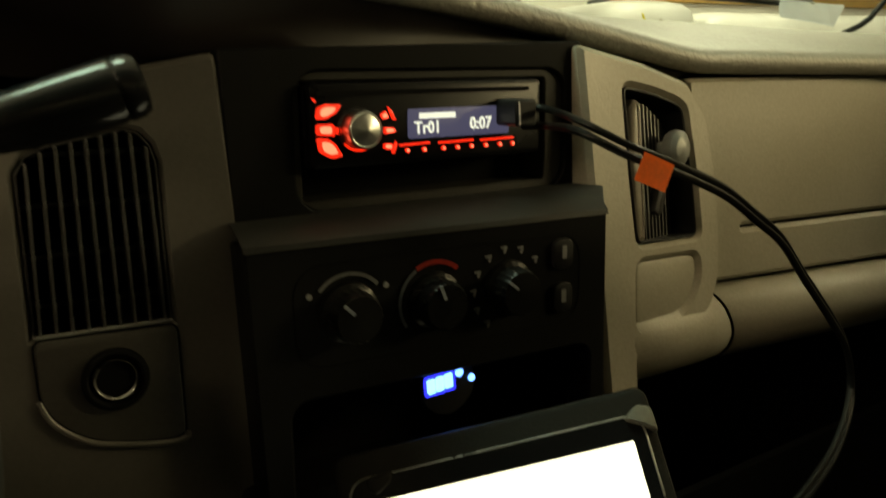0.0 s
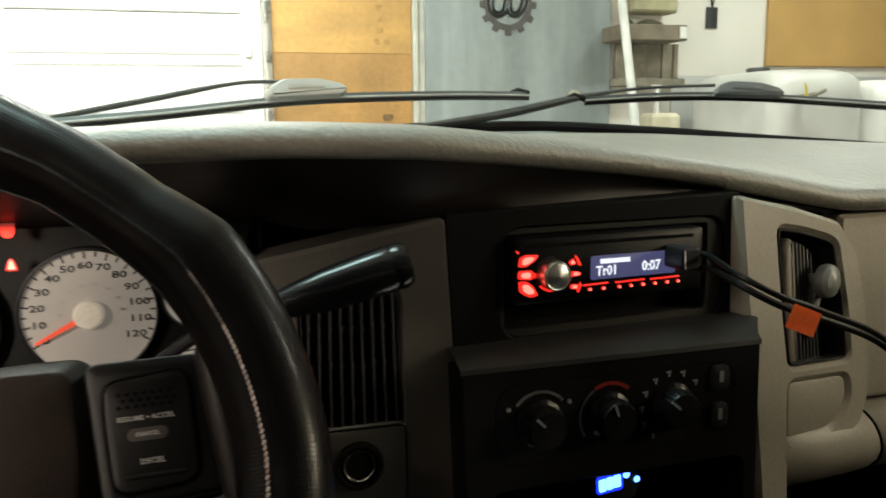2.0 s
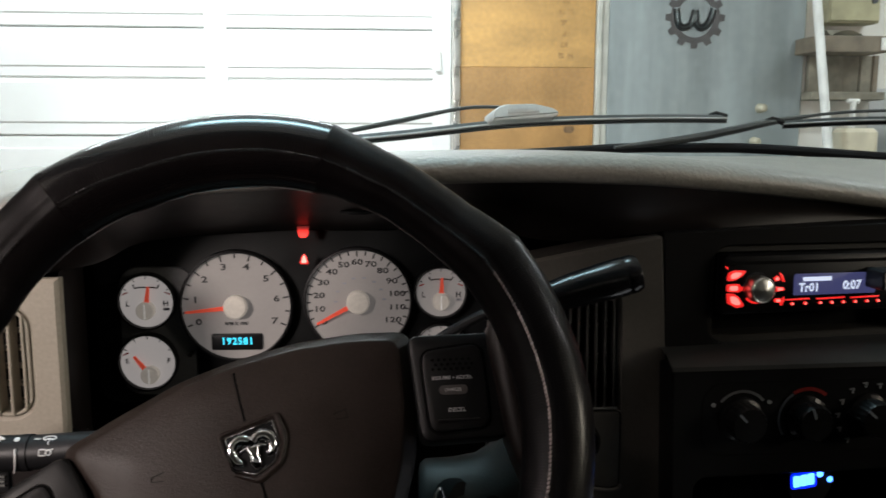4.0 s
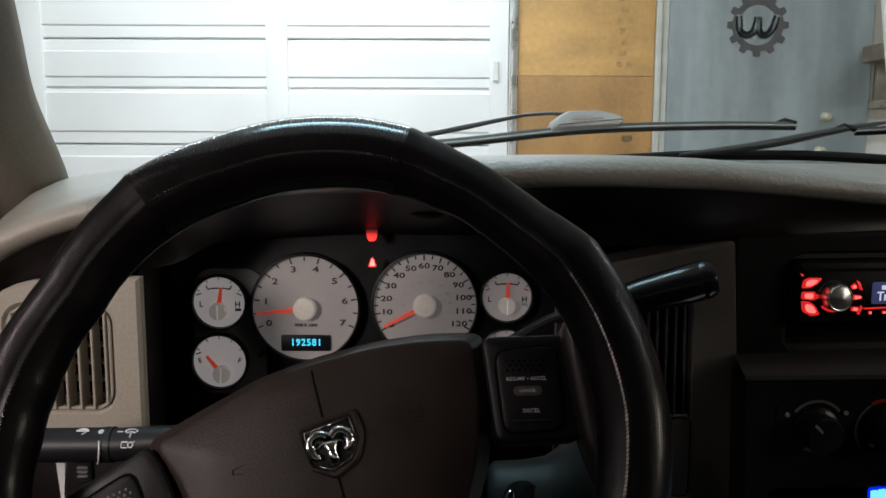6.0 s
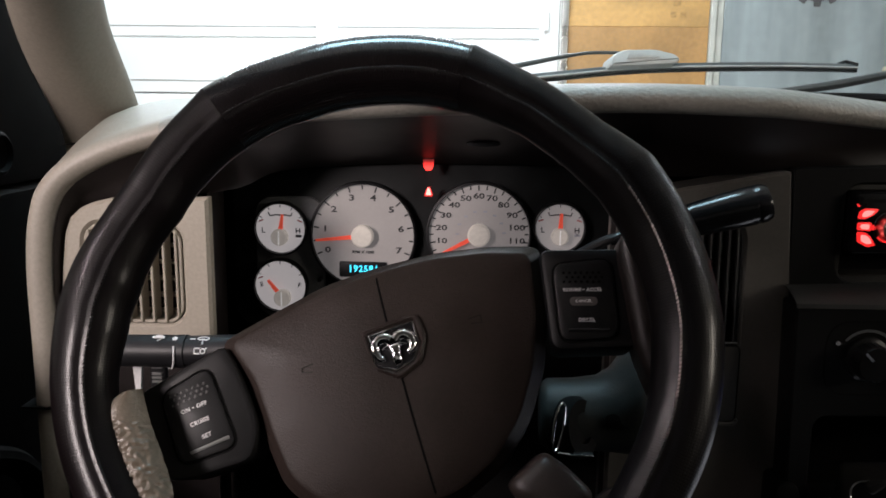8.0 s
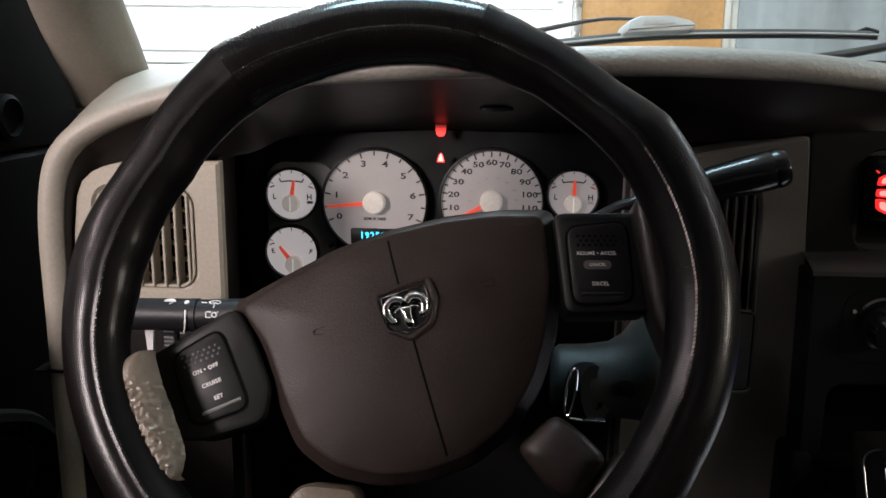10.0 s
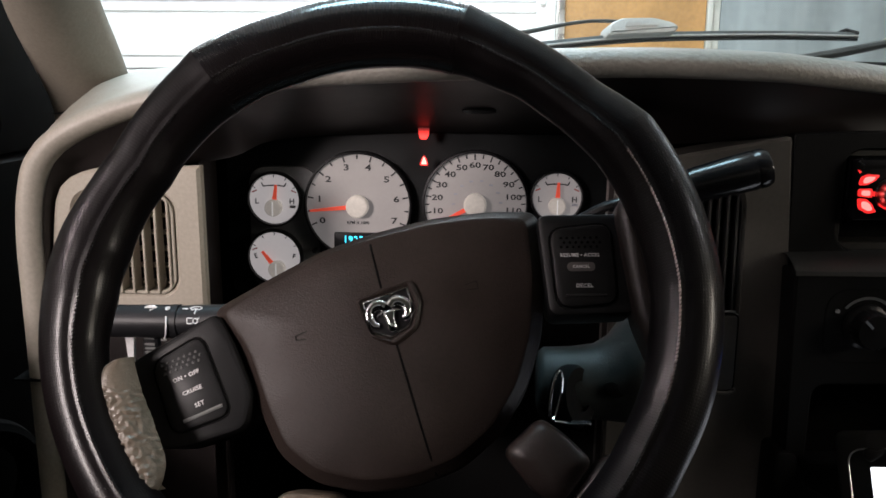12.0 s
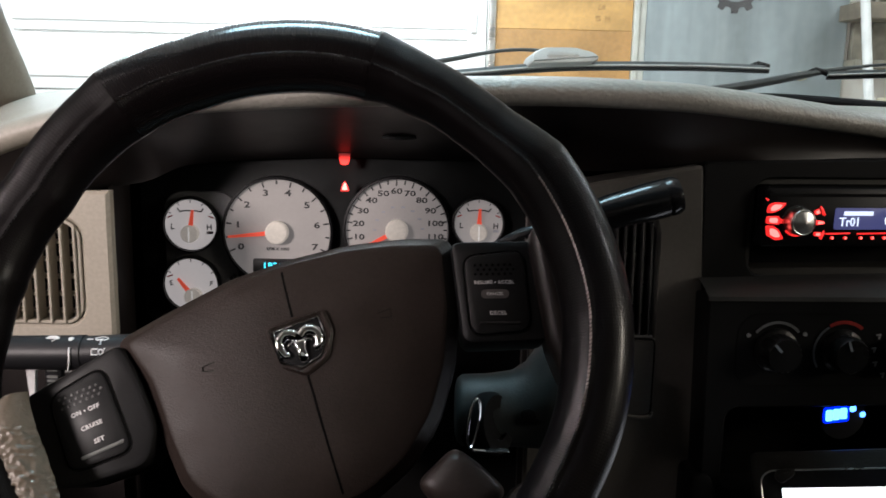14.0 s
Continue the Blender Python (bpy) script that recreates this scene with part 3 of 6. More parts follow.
# stations along the lip: x, z, y of the lip, outward x, outward z, y and z of the rear edge
ST = [(-0.583, 1.02, 0.5, -1, 0, 0.7, 0), (-0.583, 1.12, 0.5, -1, 0, 0.7, 0), (-0.5825, 1.25, 0.5, -1, 0, 0.7, 0), (-0.582, 1.34, 0.5, -1, 0.05, 0.68, 0),
      (-0.577, 1.385, 0.5, -0.93, 0.35, 0.68, 0.2), (-0.568, 1.407, 0.5, -0.8, 0.6, 0.66, 0.4), (-0.55, 1.424, 0.5, -0.55, 0.84, 0.66, 0.7),
      (-0.515, 1.441, 0.5, -0.35, 0.94, 0.68, 0.9), (-0.468, 1.456, 0.5, -0.2, 0.98, 0.75, 1), (-0.4, 1.472, 0.5, -0.1, 0.99, 0.85, 1), (-0.3, 1.481, 0.5, -0.03, 1, 0.95, 1),
      (-0.2, 1.486, 0.5, 0, 1, 1.0, 1), (-0.05, 1.490, 0.5, 0, 1, 1.02, 1), (0.05, 1.488, 0.505, 0, 1, 1.02, 1), (0.1, 1.485, 0.515, 0, 1, 1.02, 1), (0.2, 1.475, 0.55, 0, 1, 1.02, 1),
      (0.3, 1.463, 0.575, 0, 1, 1.02, 1), (0.4, 1.448, 0.587, 0, 1, 1.02, 1), (0.47, 1.435, 0.595, 0, 1, 1.0, 1), (0.53, 1.424, 0.602, 0, 1, 0.98, 1), (0.58, 1.421, 0.608, 0, 1, 0.97, 1),
      (0.7, 1.419, 0.62, 0, 1, 0.94, 1), (0.9, 1.416, 0.64, 0, 1, 0.9, 1), (1.08, 1.412, 0.65, 0, 1, 0.85, 1)]
rows = []
for x, z, y, nx, nz, yr, w in ST:
    slim = 1 + 0.24 * max(0, -nx)
    def at(o, yy):
        return (x + nx * o * slim, yy, z + nz * o)
    top = (1.497 - 0.05 * max(0, x - 0.5)) * w + (z + nz * 0.026) * (1 - w)
    mid = z + nz * 0.026
    ry = yr
    r = [at(0.004, y + 0.06), at(0.0, y + 0.006), at(0.003, y), at(0.01, y - 0.005), at(0.018, y - 0.002), at(0.023, y + 0.008), at(0.026, y + 0.025)]
    xo = x + nx * 0.028 * slim
    for u in (0.1, 0.25, 0.5, 0.75, 1.0):
        yy = y + 0.025 + (ry - y - 0.025) * u
        s = u * u * (3 - 2 * u) if top < mid else 1 - (1 - u) ** 2
        r.append((xo - nx * 0.02 * u * (1 - w), yy, mid + (top - mid) * s + 0.003 * math.sin(math.pi * u)))
    rows.append(r)
fine = []
for a in range(len(rows[0])):
    fine.append(spline([r[a] for r in rows], 4))
cols = [list(c) for c in zip(*fine)]
bm = mesh()
loops(bm, cols[32:], I4, closed=False)
part("top_pad", bm, PAD, dash, "grained grey-taupe padded dash top", sharp=60)
bm = mesh()
loops(bm, cols[:33], I4, closed=False)
part("end_pad", bm, mat("end_pad_vinyl", (0.235, 0.215, 0.18), 0.52, bump=0.0002, bscale=400, vary=0.07, vscale=7), dash, "light taupe pad round the dash end", sharp=60)

# dark brow behind the lip, down to the cluster and the centre stack
BR = [(-0.583, 1.0, 0.5, -0.578, 1.0, 0.53), (-0.5825, 1.25, 0.5, -0.577, 1.25, 0.53), (-0.58, 1.36, 0.5, -0.567, 1.36, 0.53), (-0.568, 1.406, 0.502, -0.552, 1.39, 0.53), (-0.55, 1.423, 0.502, -0.535, 1.399, 0.53), (-0.505, 1.444, 0.502, -0.495, 1.405, 0.53), (-0.43, 1.464, 0.502, -0.43, 1.412, 0.58),
      (-0.4, 1.472, 0.502, -0.4, 1.425, 0.64), (-0.3, 1.481, 0.502, -0.3, 1.432, 0.66), (-0.2, 1.486, 0.502, -0.2, 1.434, 0.66), (-0.05, 1.490, 0.502, -0.05, 1.433, 0.655), (0.0, 1.489, 0.504, 0.0, 1.43, 0.6),
      (0.05, 1.488, 0.507, 0.05, 1.436, 0.56), (0.1, 1.485, 0.517, 0.1, 1.441, 0.55), (0.2, 1.475, 0.552, 0.2, 1.443, 0.57), (0.3, 1.463, 0.577, 0.3, 1.444, 0.59), (0.4, 1.448, 0.589, 0.4, 1.443, 0.6), (0.47, 1.435, 0.597, 0.47, 1.432, 0.603), (0.53, 1.424, 0.604, 0.53, 1.422, 0.607)]
A = spline([b[:1] + (b[2], b[1]) for b in BR], 4)
B = spline([(b[3], b[5], b[4]) for b in BR], 4)
bm = mesh()
loops(bm, [[a + Vector((0, 0.03, 0.007)), a + Vector((0, 0.004, 0.0005)), a.lerp(b, 0.35) + Vector((0, 0.01, 0)), a.lerp(b, 0.7) + Vector((0, 0.006, 0)), b, b + Vector((0, 0.01, -0.004))] for a, b in zip(A, B)], I4, closed=False)
part("brow", bm, mat("brow_underside", (0.012, 0.0094, 0.009), 0.44, spec=0.24, bump=0.00006, bscale=700, vary=0.15), dash, "dark recess under the dash lip", sharp=60)
for x in (-0.335, -0.182):
    bm = mesh()
    lathe(bm, [(0.017, 0), (0.016, 0.003), (0.013, 0.0035)], 20, facing((x, 0.6, 1.4555), (1, 0, 0), (0, -0.3, 1)) @ Matrix.Diagonal((1, 0.4, 1, 1)))
    part("oval_cap", bm, BLACK, dash)

# left end panel with its opening
LP = facing((-0.5, 0.51, 1.3))
lv_out = rr(-0.055, -0.014, 0.04, 0.083, 0.018)
bm = mesh()
plate(bm, [(-0.085, -0.034), (0.066, -0.034), (0.066, 0.108), (-0.03, 0.105), (-0.045, 0.101), (-0.056, 0.096), (-0.066, 0.087), (-0.072, 0.073), (-0.077, 0.04)], [lv_out], -0.012, 0.0, LP, 0.003)
part("left_panel", bm, TAUPE, dash, "light taupe end panel")
# dark sheet put in for the shade of the open space behind the column
bm = mesh()
box(bm, (-0.09, -0.3, -0.03), (0.076, -0.035, -0.015), 0.003, LP)
part("dark_backing", bm, BROW, dash, "dark sheet standing for the shaded space behind the column")
for k in range(5):
    bm = mesh()
    box(bm, (0.008, -0.0635 + 0.0027 * k, -0.015), (0.02, -0.0622 + 0.0027 * k, -0.0145), 0, LP)
    part("sticker_bar", bm, GREYKNOB, dash, "grey bar of a small sticker")
bm = mesh()
box(bm, (-0.6185, 0.493, 1.203), (-0.583, 0.53, 1.205))
part("leg_joint", bm, VOID, dash)
bm = mesh()
loops(bm, [[(0.066, -0.28, -0.003), (0.066, 0.108, -0.003)], [(0.055, -0.28, -0.03), (0.055, 0.108, -0.03)], [(0.025, -0.28, -0.17), (0.025, 0.108, -0.17)]], LP, closed=False)
part("cluster_side_wall", bm, BROW, dash)

def air_vent(name, label, M, outline, nv, nh, material, fr=0.004, deep=0.03, thick=0.0022, fan=1.0):
    """A vent: recessed frame, upright slats in front, level slats behind."""
    th = thing(name, label, "air vent", M.translation)
    bm = mesh()
    ring(bm, off(outline, -0.0008), off(outline, -fr), -deep, -0.0005, 0.0008, M)
    f = part("frame", bm, material, th)
    xs, ys = [p[0] for p in outline], [p[1] for p in outline]
    x0, x1, y0, y1 = min(xs), max(xs), min(ys), max(ys)
    def span(x):
        hits = []
        for i in range(len(outline)):
            (ax, ay), (bx, by) = outline[i - 1], outline[i]
            if (ax - x) * (bx - x) < 0:
                hits.append(ay + (by - ay) * (x - ax) / (bx - ax))
        return (min(hits), max(hits)) if len(hits) > 1 else (y0, y1)
    for i in range(nv):
        x = x0 + (x1 - x0) * (i + 0.5) / nv
        a, b = span(x)
        bm = mesh()
        lean = Matrix.Identity(4)
        lean[0][1] = -(1 - fan) * (x - (x0 + x1) / 2) / 0.07      # slats drawn together towards the top
        box(bm, (x - thick / 2, a + 0.002, -deep * 0.5), (x + thick / 2, b - 0.002, 0.0015), 0.0006, M @ Matrix.Translation((0, a, 0)) @ lean @ Matrix.Translation((0, -a, 0)))
        part("slat", bm, material, f)
    for i in range(nh):
        y = y0 + (y1 - y0) * (i + 0.5) / nh
        bm = mesh()
        box(bm, (x0 + 0.003, y - 0.0012, -deep * 0.9), (x1 - 0.003, y + 0.0012, -deep * 0.55), 0, M)
        part("level_slat", bm, material, f)
    bm = mesh()
    prism(bm, off(outline, -0.002), -deep - 0.004, -deep, 0, M)
    part("back", bm, VOID, th)
    return th

air_vent("air_vent", "taupe slatted air vent in the dash end panel", LP, lv_out, 8, 6, TAUPE)

# vent panel between cluster and centre stack
VP = facing((0.05, 0.5365, 1.3), (1, 0.03, 0))
vent_hole = [(-0.0665, -0.025), (0.0135, -0.025), (0.0125, 0.075), (0.0095, 0.086), (0.003, 0.094), (-0.006, 0.0965), (-0.05, 0.088), (-0.06, 0.083), (-0.0665, 0.072)]
bm = mesh()
plate(bm, rounded([(-0.105, -0.24), (0.072, -0.24), (0.06, 0.017), (0.0515, 0.14), (-0.105, 0.112)], 0.006), [vent_hole], -0.05, 0.0, VP, 0.003)
part("vent_panel", bm, STRIP, dash, "grey-taupe panel beside the centre stack")
air_vent("air_vent", "black slatted air vent above the power outlet", VP, vent_hole, 9, 4, SLAT, 0.0018, 0.03, 0.0018, 0.95)
bm = mesh()
loops(bm, [[(-0.103, -0.24, -0.003), (-0.103, 0.11, -0.003)], [(-0.108, -0.24, -0.02), (-0.108, 0.125, -0.02)], [(-0.085, -0.24, -0.14), (-0.085, 0.135, -0.14)]], VP, closed=False)
part("cluster_side_wall", bm, BROW, dash)
# sill of the panel's own plastic, coloured paler for light on its upper face
bm = mesh()
box(bm, (-0.066, -0.0255, -0.014), (0.0132, -0.0232, 0.0004), 0.0006, VP)
part("vent_sill", bm, GREYKNOB, dash)
cover = rounded([(-0.0665, -0.0265), (0.0155, -0.0275), (0.0158, -0.102), (0.004, -0.1032), (-0.0285, -0.0972), (-0.0443, -0.0912), (-0.0592, -0.078), (-0.066, -0.0634)], 0.006)
bm = mesh()
ring(bm, off(cover, 0.0012), cover, -0.001, 0.0006, 0.0, VP)
part("cover_gap", bm, VOID, dash)
COVER = mat("cover_plastic", (0.04, 0.038, 0.034), 0.5, spec=0.25, bump=0.00015, bscale=800)
bm = mesh()
prism(bm, off(cover, -0.0002), -0.002, 0.0022, 0.0014, VP)
part("outlet_cover", bm, COVER, dash, "dark grey lid round the power outlet")
# lip in a paler colour, painting the light its edge catches
bm = mesh()
lip = [(0.0165, -0.1, 0.0012), (0.0155, -0.1035, 0.0018), (0.004, -0.1048, 0.0022), (-0.0285, -0.0988, 0.0022), (-0.0448, -0.0925, 0.0022), (-0.0602, -0.079, 0.0018), (-0.0672, -0.064, 0.001)]
tube(bm, spline(lip, 5), 0.0019, 8, VP)
part("cover_lip", bm, mat("lit_cover_edge", (0.075, 0.07, 0.063), 0.4, spec=0.35), dash, "grey lip under the lid, coloured lighter for the light it catches")
out = thing("power_outlet", "black round power outlet with a steel rim", "power outlet", VP @ Vector((-0.0235, -0.056, 0.0022)))
OM = VP @ Matrix.Translation((-0.0235, -0.056, 0.0018)) @ Matrix.Diagonal((0.93, 0.93, 1, 1))
bm = mesh()
lathe(bm, [(0.0215, 0.0004), (0.0215, 0.0035), (0.0205, 0.005), (0.0185, 0.0055), (0.0175, 0.005), (0.0165, 0.0012), (0.0005, 0.001)], 40, OM, False, True)
part("housing", bm, VOID, out)
bm = mesh()
lathe(bm, [(0.0139, 0.0014), (0.0139, 0.003), (0.0134, 0.0035), (0.0128, 0.003), (0.0122, 0.0014)], 40, OM, False, False)
part("steel_rim", bm, STEEL, out)

# centre stack
SP = facing((0.1, 0.538, 1.3), (1, 0.12, 0))
din_out = rr(0.05, 0.034, 0.28, 0.128, 0.02)
din_in = rr(0.0555, 0.0415, 0.2625, 0.1215, 0.003)
bm = mesh()
plate(bm, rounded([(0.006, 0.0), (0.297, 0.0), (0.296, 0.149), (0.002, 0.142)], 0.004), [din_out], -0.03, 0.0, SP, 0.0015)
part("stack_bezel", bm, SLATE, dash, "dark slate radio bezel")
bm = mesh()
ring(bm, din_out, din_in, -0.03, -0.004, 0.001, SP)
part("din_surround", bm, mat("din_surround_plastic", (0.022, 0.021, 0.019), 0.45, spec=0.2, bump=0.0001, bscale=900), dash, "dark grey radio surround")
bm = mesh()
prism(bm, off(din_in, 0.001), -0.034, -0.03, 0, SP)
part("pocket", bm, VOID, dash)

CP = facing((0.1, 0.508, 1.3), (1, 0.06, 0))
cub = rr(0.03, -0.165, 0.275, -0.085, 0.012)
bm = mesh()
plate(bm, rounded([(0.014, -0.3), (0.294, -0.3), (0.289, 0.0205), (0.004, 0.0215)], 0.003), [cub], -0.03, 0.0, CP, 0.002)
part("climate_bezel", bm, SLATE, dash, "dark slate lower stack bezel")
# ledge paler than the slate bezel: the light on its top is in the colour
bm = mesh()
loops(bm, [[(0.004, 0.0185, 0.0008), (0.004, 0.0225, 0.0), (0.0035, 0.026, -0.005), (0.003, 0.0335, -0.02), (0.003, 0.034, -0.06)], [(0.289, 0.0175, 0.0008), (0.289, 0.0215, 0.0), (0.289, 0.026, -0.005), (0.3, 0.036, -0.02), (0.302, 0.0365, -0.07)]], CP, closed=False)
part("ledge", bm, LEDGE, dash, "dark ledge above the climate controls, coloured lighter for light on top")
bm = mesh()
groove = rr(0.035, -0.063, 0.262, 0.006, 0.02)
ring(bm, off(groove, 0.0008), groove, -0.001, 0.0005, 0.0, CP)
part("panel_groove", bm, VOID, dash)
# cubby lined near-black, its inner shade put into the colour
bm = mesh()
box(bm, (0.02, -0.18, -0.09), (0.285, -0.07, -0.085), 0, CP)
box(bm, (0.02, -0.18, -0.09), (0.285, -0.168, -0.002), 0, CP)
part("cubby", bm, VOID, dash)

bm = mesh()
prism(bm, rounded([(0.0, -0.3), (0.31, -0.3), (0.31, -0.2), (0.06, -0.2), (0.03, -0.185), (0.019, -0.15), (0.0, -0.15)], 0.008), -0.04, 0.004, 0.003, CP)
part("lower_frame", bm, SLATE, dash, "dark frame under the stack")
# passenger side
RP = facing((0.44, 0.57, 1.4), (1, 0.22, 0), (0.22, -1, 0.12))
rv = rounded([(-0.0045, 0.0145), (0.0291, 0.0088), (0.0642, -0.0009), (0.0755, -0.0075), (0.0852, -0.074), (0.0881, -0.1239), (0.0033, -0.1208), (-0.0016, -0.0595)][::-1], 0.009)
pk = rounded([(0.0015, -0.1345), (0.0845, -0.139), (0.0845, -0.1627), (0.0655, -0.1846), (0.0295, -0.193), (-0.003, -0.1925)][::-1], 0.01)
bm = mesh()
frame_pts = rounded([(-0.0549, 0.0473), (0.0194, 0.0325), (0.0837, 0.0145), (0.1085, -0.017), (0.119, -0.0724), (0.1205, -0.1277), (0.117, -0.165), (0.103, -0.192), (0.075, -0.207), (0.03, -0.213), (-0.004, -0.213), (-0.008, -0.3), (-0.044, -0.3), (-0.0484, -0.1295)][::-1], 0.006)
plate(bm, frame_pts, [rv, pk], -0.03, 0.0, RP, 0.0045)
part("passenger_frame", bm, TAUPE, dash, "light taupe frame round the passenger vent")
bm = mesh()
prism(bm, off(pk, -0.0008), -0.03, -0.0035, 0.0015, RP)
part("pocket_door", bm, TAUPE, dash, "taupe lid set into the frame")
rvt = thing("air_vent", "taupe barrel air vent with a grey knob", "air vent", RP.translation)
bm = mesh()
prism(bm, off(rv, -0.001), -0.06, -0.05, 0, RP)
part("back", bm, VOID, rvt)
bm = mesh()
ring(bm, off(rv, -0.0005), off(rv, -0.003), -0.05, -0.002, 0.001, RP)
part("frame", bm, BLACK, rvt)
bm = mesh()
prism(bm, rounded([(0.0045, -0.118), (0.0185, -0.1195), (0.0205, -0.06), (0.0205, -0.012), (0.0185, 0.002), (0.0125, 0.003), (0.005, -0.006), (0.0025, -0.05)], 0.005), -0.03, -0.003, 0.006, RP, 4)
part("barrel_edge", bm, mat("barrel_plastic", (0.2, 0.175, 0.145), 0.35, spec=0.4), rvt, "satin taupe edge of the barrel")
for i in range(8):
    bm = mesh()
    x = 0.0235 + 0.0068 * i
    prism(bm, [(x, -0.121), (x + 0.0016, -0.121), (x + 0.0016, -0.0015 - 0.00125 * i ** 1.5), (x, -0.0005 - 0.00125 * i ** 1.5)], -0.04, -0.009 - 0.0016 * i, 0, RP)
    part("slat", bm, SLAT, rvt)
KV = RP @ Matrix.Translation((0.0585, -0.0425, 0)) @ Matrix.Rotation(radians(-20), 4, "Z") @ Matrix.Diagonal((1.0, 1.18, 1, 1))
bm = mesh()
lathe(bm, [(0.006, -0.03), (0.006, -0.008), (0.0135, -0.005), (0.0145, 0.0), (0.0135, 0.005), (0.0095, 0.0085), (0.0005, 0.0095)], 24, KV)
part("knob", bm, GREYKNOB, rvt, "grey plastic thumb knob")
bm = mesh()
prism(bm, rounded([(-0.004, -0.05), (0.006, -0.05), (0.007, -0.005), (-0.005, -0.005)], 0.003), -0.03, -0.006, 0.003, KV)
part("knob_stem", bm, SLAT, rvt)

# upper passenger panel, glove box
PP = facing((0.55, 0.6, 1.3), (1, 0.16, 0), (0.16, -1, 0.06))
bm = mesh()
plate(bm, rounded([(-0.012, 0.118), (0.0, -0.0765), (0.62, -0.1105), (0.62, 0.117)], 0.005), [rounded([(0.071, -0.0308), (0.56, -0.0505), (0.56, -0.0465), (0.071, -0.0268)], 0.0018)], -0.03, -0.004, PP, 0.004)
part("passenger_panel", bm, TAUPE, dash, "light taupe passenger panel with a slot")
bm = mesh()
box(bm, (0.05, -0.058, -0.02), (0.57, -0.018, -0.012), 0, PP)
part("slot_back", bm, BROW, dash)
gl = thing("glove_box", "light taupe rounded glove box lid, closed", "glove box", (0.8, 0.6, 1.1))
prof = [(-0.0815, -0.02), (-0.082, -0.002), (-0.0865, 0.01), (-0.096, 0.019), (-0.11, 0.0235), (-0.124, 0.0225), (-0.138, 0.015), (-0.15, 0.002), (-0.16, -0.018), (-0.168, -0.045), (-0.175, -0.1)]
def bulge(rows):
    """Skins the rounded fold of the lower dash between rows of x, depth and edge shift."""
    bm = mesh()
    loops(bm, [[(x + k * max(0.0, -0.08 - h), h - 0.055 * x, d + e) for h, d in prof] for x, e, k in rows], PP, closed=False)
    return bm
part("lid", bulge([(0.0115, -0.02, 0.28), (0.0117, -0.002, 0.28), (0.0135, 0.0, 0.28), (0.3, 0.003, 0.0), (0.62, 0.0, 0.0)]), TAUPE, gl, sharp=50)
bm = mesh()
tube(bm, spline([(0.0103 + 0.28 * max(0.0, -0.08 - h), h - 0.0006, d - 0.0006) for h, d in prof[1:9]], 3), 0.0013, 6, PP)
part("lid_seam", bm, VOID, gl, "dark gap beside the lid")
part("lower_frame_fold", bulge([(-0.128, 0.004, 0), (-0.12, 0.008, 0), (-0.06, 0.008, 0.0), (-0.02, 0.005, 0.15), (0.0075, 0.0, 0.28), (0.0093, -0.002, 0.28), (0.0097, -0.02, 0.28)]), TAUPE, dash, "taupe fold under the passenger frame", sharp=50)
# near-black sheet put in for the shade under the passenger dash
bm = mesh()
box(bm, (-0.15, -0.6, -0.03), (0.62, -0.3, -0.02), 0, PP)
part("dark_backing", bm, VOID, dash)

# ---- cab shell ----
cab = thing("truck_cab", "grey pickup truck cab with taupe trim", "truck cab", (0.15, 0.2, 0.5))
bm = mesh()
pil = spline([(-0.602, 0.66, 1.38), (-0.598, 0.65, 1.465), (-0.587, 0.56, 1.559), (-0.556, 0.47, 1.636), (-0.5, 0.3, 1.78), (-0.47, 0.15, 1.88)], 5)
tube(bm, [p + Vector((0.003, 0, 0)) for p in pil], 0.042, 16, I4, True, 0.85)
part("windscreen_pillar", bm, PILLAR, cab, "taupe windscreen pillar trim", sharp=60)
bm = mesh()
tube(bm, [(2 * 0.25 - p.x + 0.1, p.y + 0.1, p.z) for p in pil], 0.048, 14, I4, True, 0.8)
part("windscreen_pillar", bm, PILLAR, cab, "taupe windscreen pillar trim", sharp=60)
bm = mesh()
box(bm, (-0.6, -1.3, 1.88), (1.15, 0.2, 1.94), 0.02)
part("roof", bm, HEADLINER, cab)
# the rear sill, out of view, is lowered to let the left lamps in
bm = mesh()
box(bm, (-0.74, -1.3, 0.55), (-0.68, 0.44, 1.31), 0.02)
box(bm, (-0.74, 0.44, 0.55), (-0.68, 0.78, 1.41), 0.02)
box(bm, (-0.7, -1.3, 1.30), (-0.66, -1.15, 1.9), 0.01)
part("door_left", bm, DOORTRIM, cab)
# unseen pillar placed to throw shade on the hub's right half and the stack
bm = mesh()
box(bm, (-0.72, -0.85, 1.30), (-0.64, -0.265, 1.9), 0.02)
part("shading_pillar", bm, DOORTRIM, cab, "unseen dark pillar added to shade the hub and centre stack")
bm = mesh()
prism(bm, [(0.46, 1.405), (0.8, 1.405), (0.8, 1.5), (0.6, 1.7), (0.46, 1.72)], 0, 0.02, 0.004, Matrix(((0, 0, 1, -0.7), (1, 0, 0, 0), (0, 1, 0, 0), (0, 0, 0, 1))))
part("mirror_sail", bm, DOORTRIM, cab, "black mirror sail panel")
bm = mesh()
tube(bm, spline([(-0.672, 0.46, 1.16), (-0.655, 0.53, 1.13), (-0.65, 0.56, 1.08), (-0.655, 0.53, 1.03), (-0.672, 0.45, 0.99)]), 0.014, 10)
part("door_pull", bm, DOORTRIM, cab, "dark grey curved door pull")
bm = mesh()
